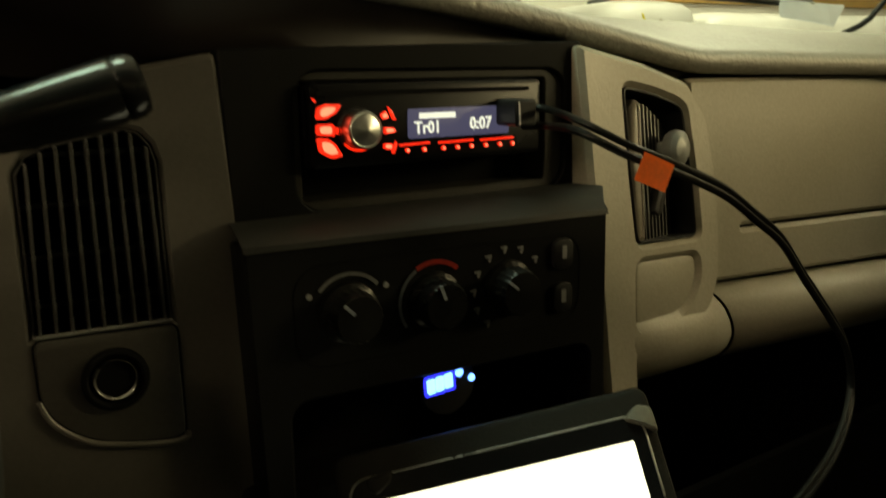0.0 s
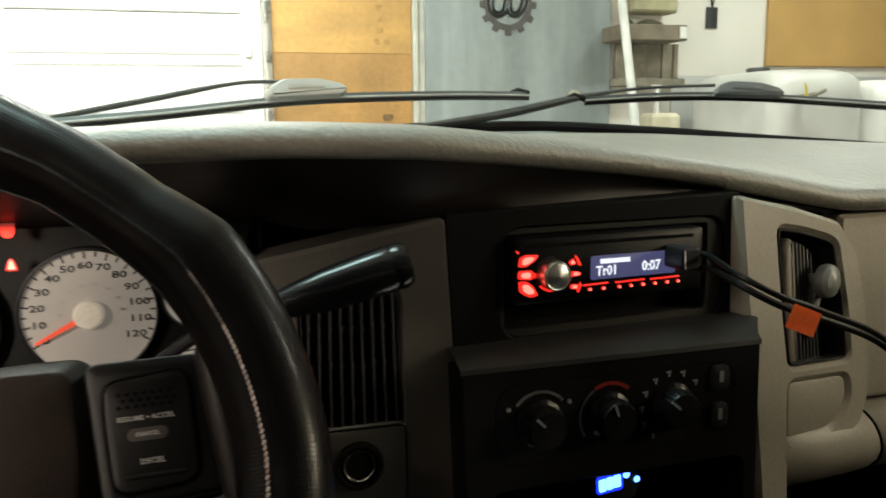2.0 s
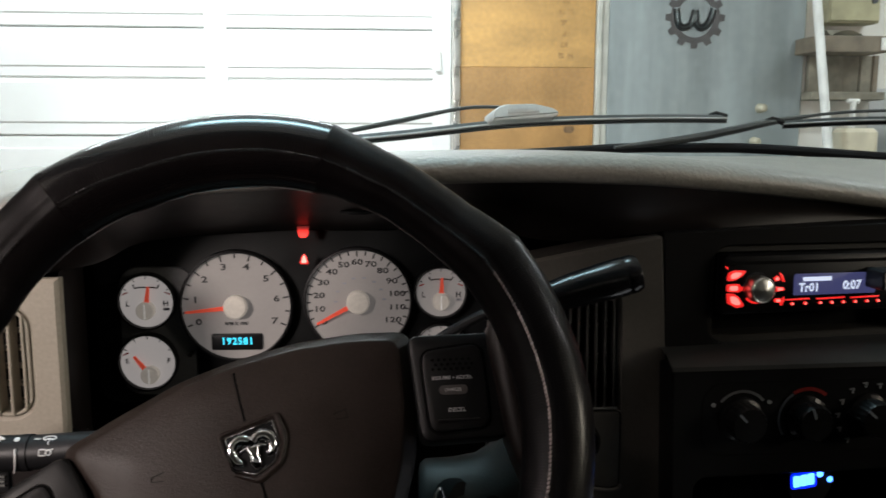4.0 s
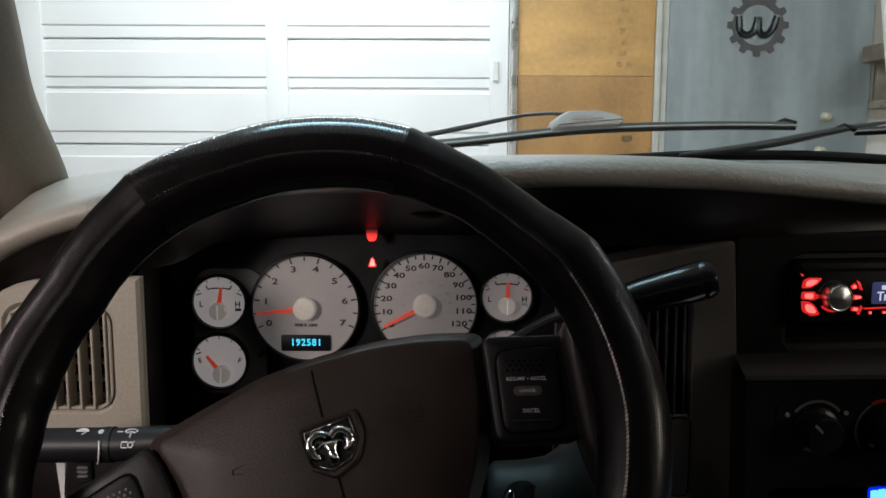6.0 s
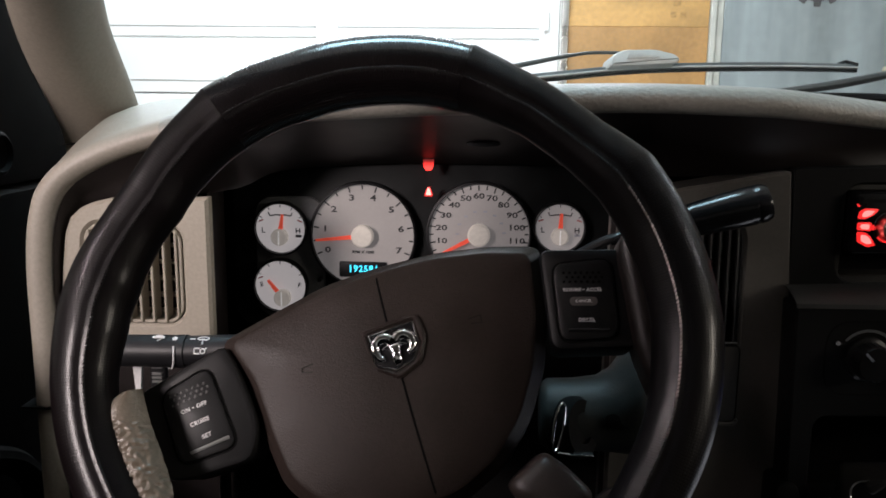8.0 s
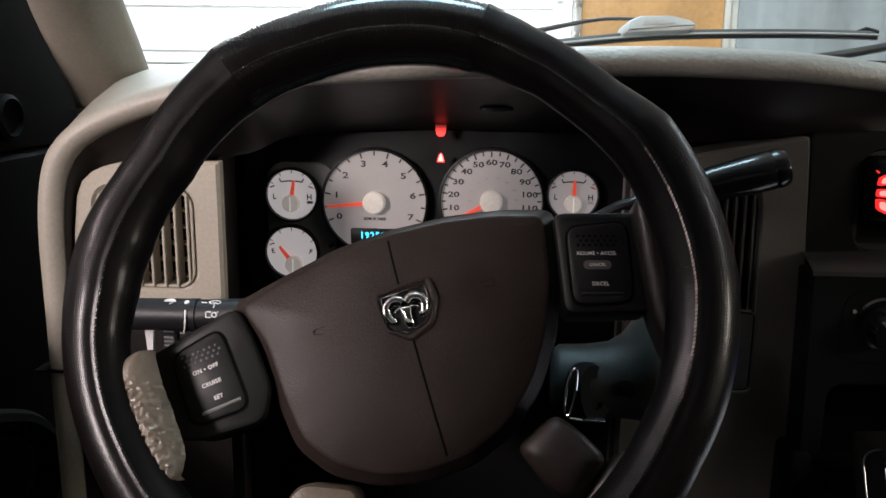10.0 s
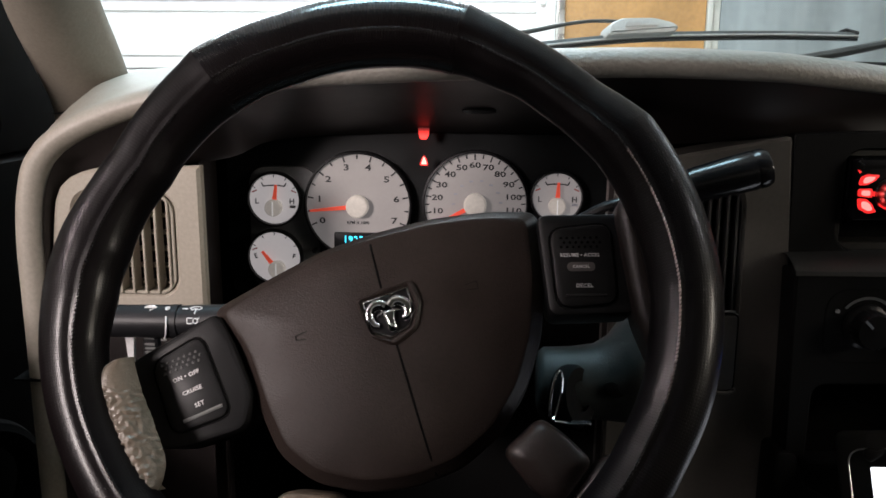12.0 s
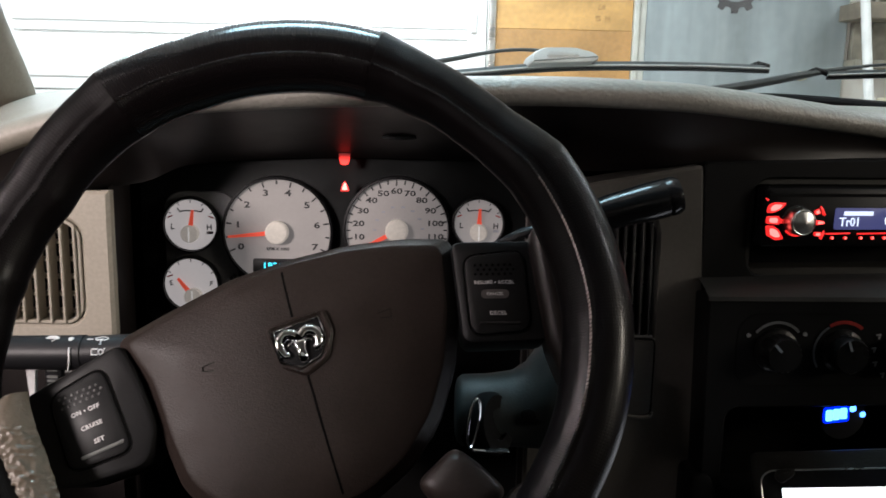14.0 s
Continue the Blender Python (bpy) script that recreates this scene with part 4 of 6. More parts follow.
lathe(bm, [(0.034, -0.002), (0.033, 0.008), (0.027, 0.011), (0.024, 0.006), (0.0005, 0.004)], 28, facing((-0.679, 0.58, 1.44), (0, 1, 0), (1, 0, 0)) @ Matrix.Diagonal((0.7, 0.7, 1, 1)))
part("mirror_dial", bm, DOORTRIM, cab, "black round mirror control")
# unseen door, its sill raised to shade the lower passenger dash
bm = mesh()
box(bm, (1.22, -1.3, 0.55), (1.28, 0.78, 1.5), 0.02)
box(bm, (1.22, -1.3, 1.36), (1.26, -1.15, 1.9), 0.01)
part("door_right", bm, DOORTRIM, cab)
bm = mesh()
box(bm, (-0.75, -1.36, 0.55), (1.25, -1.3, 1.4), 0.02)
part("rear_wall", bm, DOORTRIM, cab)
bm = mesh()
box(bm, (-0.75, -1.3, 0.5), (1.25, 1.0, 0.55), 0.01)
part("floor_pan", bm, DOORTRIM, cab)
bm = mesh()
box(bm, (-0.6, 0.735, 0.55), (0.5, 0.78, 1.478), 0.005)
box(bm, (0.5, 0.735, 0.55), (1.25, 0.78, 1.435), 0.005)
part("firewall", bm, VOID, cab)
hood = []
for x in (-0.75, -0.5, -0.2, 0.25, 0.7, 1.0, 1.25):
    e = abs(x - 0.25)
    hood.append([(x, y, z - 0.1 * max(0, e - 0.5)) for y, z in ((1.2, 1.40), (1.4, 1.40), (1.9, 1.37), (2.35, 1.28), (2.5, 1.15), (2.55, 0.5))])
bm = mesh()
loops(bm, hood, I4, closed=False)
part("bonnet", bm, PAINT, cab, sharp=60)
# wheels under the cab
def wheel(x, y):
    M = facing((x, y, 0.39), (0, 1, 0), (1 if x > 0.25 else -1, 0, 0))
    bm = mesh()
    lathe(bm, [(0.22, -0.12), (0.34, -0.12), (0.385, -0.1), (0.39, 0.0), (0.385, 0.1), (0.34, 0.12), (0.22, 0.12)], 48, M, False, False)
    t = part("tyre", bm, RUBBER, cab, "black rubber tyre")
    bm = mesh()
    lathe(bm, [(0.225, -0.1), (0.225, 0.1), (0.2, 0.11), (0.18, 0.06), (0.07, 0.05), (0.05, 0.08), (0.0005, 0.085)], 40, M, False, True)
    part("rim", bm, STEEL, t)


for wx in (-0.62, 1.12):
    for wy in (1.85, -0.85):
        wheel(wx, wy)
bm = mesh()
box(bm, (-0.4, -1.3, 0.36), (0.9, 2.3, 0.5), 0.02)
part("chassis", bm, DOORTRIM, cab)
# cowl and windscreen base
def base_y(x):
    return 1.14 - 0.42 * abs((x - 0.25) / 0.85) ** 2.6
xs = [-0.6 + 0.085 * i for i in range(21)]
bm = mesh()
loops(bm, [[(x, base_y(x) - 0.16, 1.45), (x, base_y(x) - 0.04, 1.455), (x, base_y(x) + 0.02, 1.455), (x, base_y(x) + 0.2, 1.40)] for x in xs], I4, closed=False)
part("cowl", bm, VOID, cab, "black cowl under the windscreen")
ws = thing("windscreen", "curved clear windscreen of the truck", "windscreen", (0.25, 1.0, 1.5))
bm = mesh()
rows = []
for x in xs:
    u = (x - 0.25) / 0.85
    rows.append([(x * (1 - 0.1 * v) + 0.025 * v, base_y(x) + (0.30 - base_y(x) + 0.1 * (1 - u * u)) * v, 1.46 + 0.43 * v) for v in (0, 0.2, 0.4, 0.6, 0.8, 1.0)])
loops(bm, rows, I4, closed=False)
pane = part("pane", bm, GLASS, ws, sharp=80)
pane.visible_shadow = False
bm = mesh()
tube(bm, spline([(x, base_y(x) - 0.004, 1.507 - 0.055 * max(0, 0.25 - x) - 0.07 * max(0, x - 0.45)) for x in xs[:18]] + [(1.016, 0.89, 1.466), (1.068, 0.875, 1.476), (1.094, 0.86, 1.494), (1.1, 0.84, 1.52), (1.1, 0.72, 1.6)], 2), [0.0085] * 30 + [0.0075, 0.0065, 0.0055, 0.0048] + [0.0042] * 11, 10)
part("seal", bm, BLACK, ws, "black rubber seal")

def wiper(label, pts_blade, cap, arm, capmat, thick=0.0012):
    w = thing("windscreen_wiper", label, "wiper", cap, "wipers")
    bm = mesh()
    tube(bm, spline(pts_blade), 0.0055, 8, I4, True, 0.6)
    b = part("blade", bm, WIPER, w)
    bm = mesh()
    tube(bm, [(p[0], p[1], p[2] - 0.007) for p in spline(pts_blade)], 0.0028, 6)
    part("rubber", bm, BLACK, b)
    bm = mesh()
    e = Vector(pts_blade[-1 if pts_blade[0][0] < 0 else 0])
    tube(bm, [e + Vector((-0.03, 0, 0.003)), e + Vector((-0.018, 0, 0.008)), e + Vector((0.0, 0, 0.001))], [0.003, 0.003, 0.0055], 8)
    part("end_clip", bm, BLACK, b)
    bm = mesh()
    tube(bm, [(p[0], p[1] - 0.0045, p[2] - 0.0015) for p in spline(pts_blade)], 0.0015, 6)
    part("pale_strip", bm, WIPERGREY, b, "grey strip along the blade")
    bm = mesh()
    c = Vector(cap)
    d = (Vector(pts_blade[-1]) - Vector(pts_blade[0])).normalized()
    K = facing(c, d, (0, -1, 0.25))
    prism(bm, rounded([(-0.056, -0.011), (0.05, -0.011), (0.06, -0.004), (0.05, 0.005), (0.02, 0.013), (-0.03, 0.014), (-0.05, 0.006)], 0.006), -0.02, 0.014, 0.005, K)
    hold = part("cap", bm, capmat, w, "grey blade holder")
    bm = mesh()
    prism(bm, rounded([(-0.03, -0.001), (0.025, -0.001), (0.018, 0.007), (-0.025, 0.008)], 0.003), 0.012, 0.0155, 0.001, K)
    part("inset", bm, capmat, hold)
    bm = mesh()
    line = spline(arm)
    tube(bm, line, [0.0024 + thick * max(0.0, math.sin(math.pi * min(1.0, 1.6 * k / (len(line) - 1)))) for k in range(len(line))], 8, I4, True, 1.2)
    part("arm", bm, WIPER, w)
    return w

wiper("black wiper with a pale grey holder, driver side", [(-0.33, 0.93, 1.512), (-0.15, 0.985, 1.528), (0.04, 1.045, 1.548), (0.25, 1.11, 1.556), (0.412, 1.166, 1.557)], (0.045, 1.04, 1.558),
      [(-0.3, 0.97, 1.515), (-0.15, 1.0, 1.545), (-0.04, 1.03, 1.567), (0.03, 1.045, 1.568)], WIPERGREY)
wiper("black wiper with a dark grey holder, passenger side", [(0.494, 1.132, 1.548), (0.65, 1.13, 1.555), (0.8, 1.1, 1.552), (1.0, 1.02, 1.535), (1.1, 0.97, 1.525)], (0.77, 1.105, 1.56),
      [(0.2, 1.08, 1.508), (0.35, 1.12, 1.525), (0.49, 1.135, 1.552), (0.6, 1.135, 1.566), (0.72, 1.12, 1.57)], WIPERDARK, 0.004)

# ---- instrument cluster ----
CM = facing((-0.25, 0.672, 1.35))
cl = thing("instrument_cluster", "dark instrument cluster with white gauge faces", "gauge cluster", (-0.25, 0.68, 1.3))
bm = mesh()
prism(bm, rr(-0.215, -0.11, 0.215, 0.1, 0.02), -0.03, -0.008, 0.003, CM)
part("backplate", bm, mat("cluster_backplate", (0.0055, 0.0062, 0.0066), 0.45, spec=0.2, vary=0.3, vscale=25), cl)
bm = mesh()
prism(bm, rr(-0.188, -0.1, -0.11, 0.04, 0.02), -0.008, -0.004, 0.002, CM)
part("side_plate", bm, mat("cluster_grey", (0.13, 0.132, 0.135), 0.5), cl, "grey side plate")


def gauge(cx, cz, r, a0, a1, ticks, words, needle, size):
    M = CM @ Matrix.Translation((cx + 0.25, cz - 1.35, 0))
    bm = mesh()
    lathe(bm, [(r + 0.0035, -0.008), (r + 0.003, 0.004), (r + 0.001, 0.005), (r, 0.001)], 48, M, False, False)
    rim = part("gauge_rim", bm, BLACK, cl)
    bm = mesh()
    lathe(bm, [(r + 0.001, -0.006), (r + 0.001, 0.0)], 48, M)
    face = part("gauge_face", bm, DIAL if r > 0.04 else DIAL_SIDE if cx < -0.25 else DIAL_SMALL, cl, "off-white gauge face")
    bm = mesh()
    for i in range(ticks + 1):
        a = radians(a0 + (a1 - a0) * i / ticks)
        l = 0.12 * r if i % 2 == 0 or ticks < 9 else 0.09 * r
        bar(bm, (r * 0.99 * math.cos(a), r * 0.99 * math.sin(a), 0.0003), ((r - l) * math.cos(a), (r - l) * math.sin(a), 0.0003), r * 0.022 + 0.0004, 0.0003, M)
    part("scale", bm, INK, face)
    for k, wd in enumerate(words):
        if not wd:
            continue
        a = radians(a0 + (a1 - a0) * k / (len(words) - 1))
        bm = mesh()
        letters(bm, wd, size, M @ Matrix.Translation((r * 0.76 * math.cos(a), r * 0.77 * math.sin(a), 0.0005)) @ Matrix.Diagonal((1.5, 1, 1, 1)), 0.0002)
        part("numeral", bm, INK, face, flat=True)
    hx, hz, ha, hl, hr = needle
    H = M @ Matrix.Translation((hx, hz, 0.002))
    a = radians(ha)
    bm = mesh()
    p, q = Vector((0, 0, 0.003)), Vector((hl * math.cos(a), hl * math.sin(a), 0.003))
    s = Vector((-math.sin(a), math.cos(a), 0)) * hr * (0.22 if r > 0.04 else 0.33)
    loops(bm, [[p - s, p + s, q + s * 0.45, q - s * 0.45], [v + Vector((0, 0, 0.0012)) for v in (p - s, p + s, q + s * 0.45, q - s * 0.45)]], H, True, True, True)
    part("needle", bm, NEEDLE, face, "red needle")
    bm = mesh()
    lathe(bm, [(hr, -0.001), (hr, 0.006), (hr * 0.85, 0.0075), (0.0005, 0.008)], 28, H)
    capo = part("needle_cap", bm, HUBCAP, face, "pale grey needle hub")
    if r < 0.04:
        # line given emission to look lit where it lies in shade
        bm = mesh()
        bar(bm, (0, -hr * 0.9, 0.0082), (0.0, hr * 0.8, 0.0082), 0.0014, 0.0004, H)
        part("cap_line", bm, glow("needle_tail", (1.0, 0.95, 0.9), 0.3, (0.7, 0.7, 0.68)), capo)
    return M, face


M, f = gauge(-0.315, 1.348, 0.057, 203, -22, 14, ["0", "1", "2", "3", "4", "5", "6", "7"], (0.0, 0.0, 186, 0.053, 0.0125), 0.0094)
bm = mesh()
letters(bm, "RPM X 1000", 0.0048, M @ Matrix.Translation((0, -0.019, 0.0006)))
part("caption", bm, INK, f, flat=True)
bm = mesh()
prism(bm, rr(-0.027, -0.0475, 0.027, -0.0298, 0.002), 0.0, 0.003, 0.001, M)
od = part("odometer", bm, BLACK, cl)
for i, wd in enumerate("192581"):
    bm = mesh()
    letters(bm, wd, 0.0105, M @ Matrix.Translation((-0.014 + i * 0.0058, -0.0378, 0.0032)) @ Matrix.Diagonal((0.95, 1, 1, 1)))
    part("digit", bm, CYAN, od, "glowing cyan digit", flat=True)
M, f = gauge(-0.1855, 1.352, 0.0555, 211, -29, 24, ["0", "10", "20", "30", "40", "50", "60", "70", "80", "90", "100", "110", "120"], (0.0, 0.0, 208, 0.05, 0.0125), 0.0085)
bm = mesh()
for i in range(9):
    a = radians(205 - 25 * i)
    p = (0.026 * math.cos(a), 0.026 * math.sin(a), 0.0004)
    bar(bm, p, (p[0] + 0.004, p[1], 0.0004), 0.0022, 0.0002, M)
PALEINK = mat("pale_blue_ink", (0.3, 0.3, 0.33), 0.5)
part("inner_scale", bm, PALEINK, f)
for cx, cz, r, lo, hi, na in ((-0.4085, 1.354, 0.0275, "L", "H", 82), (-0.0965, 1.361, 0.0262, "L", "H", 88), (-0.41, 1.288, 0.0285, "E", "F", 128), (-0.0965, 1.298, 0.0262, "C", "H", 90)):
    M, f = gauge(cx, cz, r, 150, 30, 4, ["", "", ""], (0.0 if cz > 1.3 else 0.003, -0.009 if cz > 1.3 else -0.013, na, 0.026, 0.0095), 0.007)
    fuel = lo == "E"
    for sx, wd in ((-1, lo), (1, hi)):
        bm = mesh()
        letters(bm, wd, 0.0075 if fuel else 0.0085, M @ Matrix.Translation((sx * r * (0.76 if fuel else 0.72), 0.001 if fuel else -0.0025, 0.0006)) @ Matrix.Rotation(radians(-sx * 12 if fuel else 0), 4, "Z"))
        part("numeral", bm, INK, f, flat=True)
    if not fuel:
        bm = mesh()
        line = [(-0.5, 0.66), (-0.43, 0.52), (-0.2, 0.56), (0.2, 0.56), (0.43, 0.52), (0.5, 0.66)]
        for (ax, ay), (bx, by) in zip(line[:-1], line[1:]):
            bar(bm, (ax * r, ay * r, 0.0004), (bx * r, by * r, 0.0004), 0.0014, 0.0003, M)
        part("band", bm, INK, f)
        bm = mesh()
        bar(bm, (r * 0.62, -r * 0.3, 0.0005), (r * 0.86, -r * 0.3, 0.0005), 0.003, 0.0002, M)
        part("small_symbol", bm, PALEINK, f)
    for sx in (-1, 1) if not fuel else (-1,):
        bm = mesh()
        bar(bm, (sx * r * 0.9, r * 0.28, 0.0005), (sx * r * 0.7, r * 0.36, 0.0005), 0.0014, 0.0003, M)
        part("red_tick", bm, REDPRINT, f)
bm = mesh()
lathe(bm, [(0.0026, 0), (0.0024, 0.012), (0.001, 0.013)], 10, CM @ Matrix.Translation((-0.113, -0.052, 0)))
part("trip_button", bm, BLACK, cl)
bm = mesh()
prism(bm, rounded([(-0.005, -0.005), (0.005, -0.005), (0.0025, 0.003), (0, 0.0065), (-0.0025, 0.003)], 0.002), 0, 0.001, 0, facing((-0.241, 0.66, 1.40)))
bulb = part("warning_glow", bm, TELLDIM, cl, "glowing red warning lamp")
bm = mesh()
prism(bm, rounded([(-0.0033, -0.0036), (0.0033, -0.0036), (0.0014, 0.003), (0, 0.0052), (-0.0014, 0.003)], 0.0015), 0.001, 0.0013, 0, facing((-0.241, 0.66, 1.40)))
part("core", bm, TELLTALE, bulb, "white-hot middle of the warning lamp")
# reflected glow above the telltale, painted as emission that fades upwards
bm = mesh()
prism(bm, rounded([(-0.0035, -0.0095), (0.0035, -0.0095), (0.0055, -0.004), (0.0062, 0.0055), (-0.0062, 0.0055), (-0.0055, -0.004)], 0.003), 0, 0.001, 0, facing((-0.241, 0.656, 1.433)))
part("warning_glow", bm, fading("warning_reflected_glow", (1.0, 0.035, 0.025), 3.4), cl, "reflected red glow above the warning lamp, painted fading upwards")

# ---- steering wheel ----
sw = thing("steering_wheel", "black leather-covered steering wheel with brown-grey hub, slightly turned", "steering wheel", C)
R, r0 = 0.1809, 0.0243


def along(rows, deg):
    """The value at an angle, straight between the rows of angle and value."""
    deg = (deg + 180) % 360 - 180
    for (a, u), (b, v) in zip(rows[:-1], rows[1:]):
        if a <= deg <= b:
            return u + (v - u) * (deg - a) / (b - a)
    return rows[0][1]


# outer radius and thickness of the rim: the leather cover has folds at 37, 75 and 129 degrees
RIM_OUT = [(-180, 0.2085), (-170, 0.2083), (-150, 0.206), (-120, 0.205), (-60, 0.203), (-26, 0.2015), (-15, 0.204), (-3, 0.2055), (5, 0.207), (25, 0.2075), (33, 0.208), (36.7, 0.2085), (39.7, 0.206),
           (42.2, 0.204), (47, 0.2006), (53.5, 0.2002), (66, 0.2022), (72.5, 0.2056), (75.5, 0.2082), (85, 0.2092), (103, 0.2098), (112, 0.2095), (120, 0.2115), (128.5, 0.2128), (132, 0.2098), (143, 0.205),
           (151, 0.2015), (158, 0.203), (167, 0.207), (175, 0.209), (180, 0.2085)]
RIM_R = [(-180, 0.0222), (-172, 0.0202), (-160, 0.0192), (-140, 0.0195), (-90, 0.021), (-26, 0.0205), (0, 0.0215), (25, 0.022), (37, 0.0225), (47, 0.0195), (60, 0.0195), (72, 0.0215), (76, 0.0235), (93, 0.0242), (120, 0.0245), (128.5, 0.025), (132, 0.0235), (145, 0.0215), (158, 0.021), (170, 0.023), (180, 0.0222)]


def rim_at(deg, phi, grow=0.0):
    """A point of the rim's skin: angle round the wheel, angle round the tube; a sewn ridge runs inside the front."""
    a, b = radians(deg), radians(phi)
    r0_ = along(RIM_R, deg)
    c = along(RIM_OUT, deg) - r0_
    k = 0.3 if 75.5 < deg % 360 < 128.5 else 1.0
    r = r0_ + grow + k * (0.0008 * math.exp(-((phi - 112) / 5) ** 2) - 0.0006 * math.exp(-((phi - 103) / 5) ** 2))
    return ((c + r * math.cos(b)) * math.cos(a), (c + r * math.cos(b)) * math.sin(a), 0.95 * r * math.sin(b))


PHIS = [0, 15, 30, 45, 60, 75, 85, 92, 97, 101, 105, 109, 112, 115, 119, 124, 132, 145, 160, 175, 190, 205, 220, 235, 250, 265, 280, 295, 310, 322, 334, 347]


def rim_ring(deg):
    return [rim_at(deg, p) for p in PHIS]


def rim_part(name, d0, d1, count, material, label):
    """A stretch of the rim with its cover's grain laid along it."""
    bm = mesh()
    vs = loops(bm, [rim_ring(d0 + (d1 - d0) * i / count) for i in range(count + 1)], WH)
    uv = bm.loops.layers.uv.new("grain")
    place = {}
    for i, ring_ in enumerate(vs):
        for k, v in enumerate(ring_):
            place[v] = (R * radians(d0 + (d1 - d0) * i / count), k)
    for f in bm.faces:
        ks = [place[l.vert][1] for l in f.loops]
        wrap = max(ks) - min(ks) > 16
        for l in f.loops:
            u, k = place[l.vert]
            l[uv].uv = (u, (k + 32 if wrap and k < 16 else k) * 2 * math.pi * r0 / 32)
    return part(name, bm, material, sw, label, sharp=70)


rim = rim_part("rim", 128.5, 435.5, 307, PERFORATED, "black perforated leather rim cover")
rim_part("rim_top", 75.5, 128.5, 60, LEATHER_TOP, "shiny rubbed black leather top of the rim cover")
# the two paler threads paint the highlight along the right-hand seam
BLACK_THREAD = mat("dull_black_thread", (0.008, 0.007, 0.007), 0.3, spec=0.5)
HALF_LIT_THREAD = mat("half_lit_thread", (0.16, 0.12, 0.112), 0.35, spec=0.5)
LIT_THREAD = mat("lit_thread", (0.5, 0.37, 0.345), 0.35, spec=0.5)
for d0, d1, m_ in ((138, 262, BLACK_THREAD), (-95, -18, BLACK_THREAD), (-18, -10, HALF_LIT_THREAD), (-10, 24, LIT_THREAD), (24, 33, HALF_LIT_THREAD), (33, 75, BLACK_THREAD), (76, 128, BLACK_THREAD)):
    bm = mesh()
    d = d0
    while d < d1:
        w = 0.8 + 0.4 * noise.noise((d * 1.7, 0.3, 0.0))             # the stitches vary in thickness
        tube(bm, [rim_at(d, 113.4, -0.0001), rim_at(d + 0.16, 112.5, 0.0004), rim_at(d + 0.42, 111.5, 0.0004), rim_at(d + 0.6, 110.6, -0.0001)], [0.0004 * w, 0.0008 * w, 0.0008 * w, 0.0004 * w], 5, WH)
        d += 0.78
    tagged(part("stitching", bm, m_, rim), kind="stuff")

HZ = -0.033                                # the hub lies behind the rim
pad = [(-0.117, 0.0012), (-0.0825, 0.0228), (-0.0465, 0.0438), (-0.012, 0.0573), (0.028, 0.0685), (0.065, 0.0738), (0.0985, 0.0745), (0.1035, 0.028), (0.1015, -0.01), (0.0925, -0.044), (0.076, -0.073), (0.052, -0.0945), (0.022, -0.107), (-0.008, -0.111), (-0.04, -0.106), (-0.064, -0.09), (-0.08, -0.06), (-0.095, -0.025)]
padr = rounded(pad, 0.009)
bm = mesh()
ins = [(-0.012, HZ - 0.045), (0.0, HZ - 0.012), (-0.0006, HZ - 0.0065), (-0.002, HZ - 0.0038), (-0.0074, HZ + 0.0018), (-0.0078, HZ + 0.0028), (-0.0086, HZ + 0.0035), (-0.011, HZ + 0.0042), (-0.019, HZ + 0.0062), (-0.03, HZ + 0.0086), (-0.043, HZ + 0.0104), (-0.056, HZ + 0.0118), (-0.07, HZ + 0.0126), (-0.083, HZ + 0.0129)]
EZ = HZ + 0.0072                           # the emblem sits on the dome
cpad = Vector((0.005, -0.015))
spokes_ = [Vector(p) - cpad for p in padr]
turns = [math.atan2(v.y, v.x) for v in spokes_]


def reach(a, d):
    """How far the airbag cover's ring d inside the border lies from the middle, at angle a; inner rings grow round."""
    r = 0.0
    for i in range(len(turns)):
        e0, e1 = spokes_[i - 1], spokes_[i]
        f = Vector((math.cos(a), math.sin(a)))
        den = f.x * (e1.y - e0.y) - f.y * (e1.x - e0.x)
        if abs(den) > 1e-12:
            k = (e0.x * (e1.y - e0.y) - e0.y * (e1.x - e0.x)) / den
            w = (e0.x * f.y - e0.y * f.x) / den
            if k > 0 and -0.001 <= w <= 1.001:
                r = max(r, k)
    u = min(1.0, max(0.0, (-0.009 - d) / 0.04))
    u = u * u * (3 - 2 * u)
    oval = 1 / math.sqrt((math.cos(a) / 0.1) ** 2 + (math.sin(a) / 0.091) ** 2)
    return (r * (1 - u) + oval * u) * (1 + d / 0.095)


loops(bm, [[(cpad.x + reach(a, d) * math.cos(a), cpad.y + reach(a, d) * math.sin(a), z) for a in turns] for d, z in ins], WH, True, True, True)
hub = part("airbag_cover", bm, HUB, sw, "dark brown-grey airbag cover", sharp=50)


def dome(x, y):
    """Height of the airbag cover at a place on it."""
    f = Vector((x, y)) - cpad
    a = math.atan2(f.y, f.x)
    for (d1, z1), (d0, z0) in zip(ins[1:], ins[2:]):
        far, near = reach(a, d1), reach(a, d0)
        if near <= f.length <= far:
            return z0 + (z1 - z0) * (f.length - near) / (far - near)
    return ins[-1][1]


for p, q in (((-0.0115, 0.046), (-0.002, 0.016)), ((0.0095, -0.019), (0.0365, -0.0985))):
    line = [Vector(p).lerp(Vector(q), k / 8) for k in range(9)]
    bm = mesh()
    tube(bm, [(v.x, v.y, dome(v.x, v.y) - 0.0002) for v in line], 0.0008, 6, WH)
    part("seam", bm, VOID, hub)
em = rounded([(-0.0187, 0.0078), (0.0172, 0.0222), (0.0244, 0.008), (0.0226, -0.0092), (0.009, -0.0212), (-0.0078, -0.0158)], 0.004)
bm = mesh()
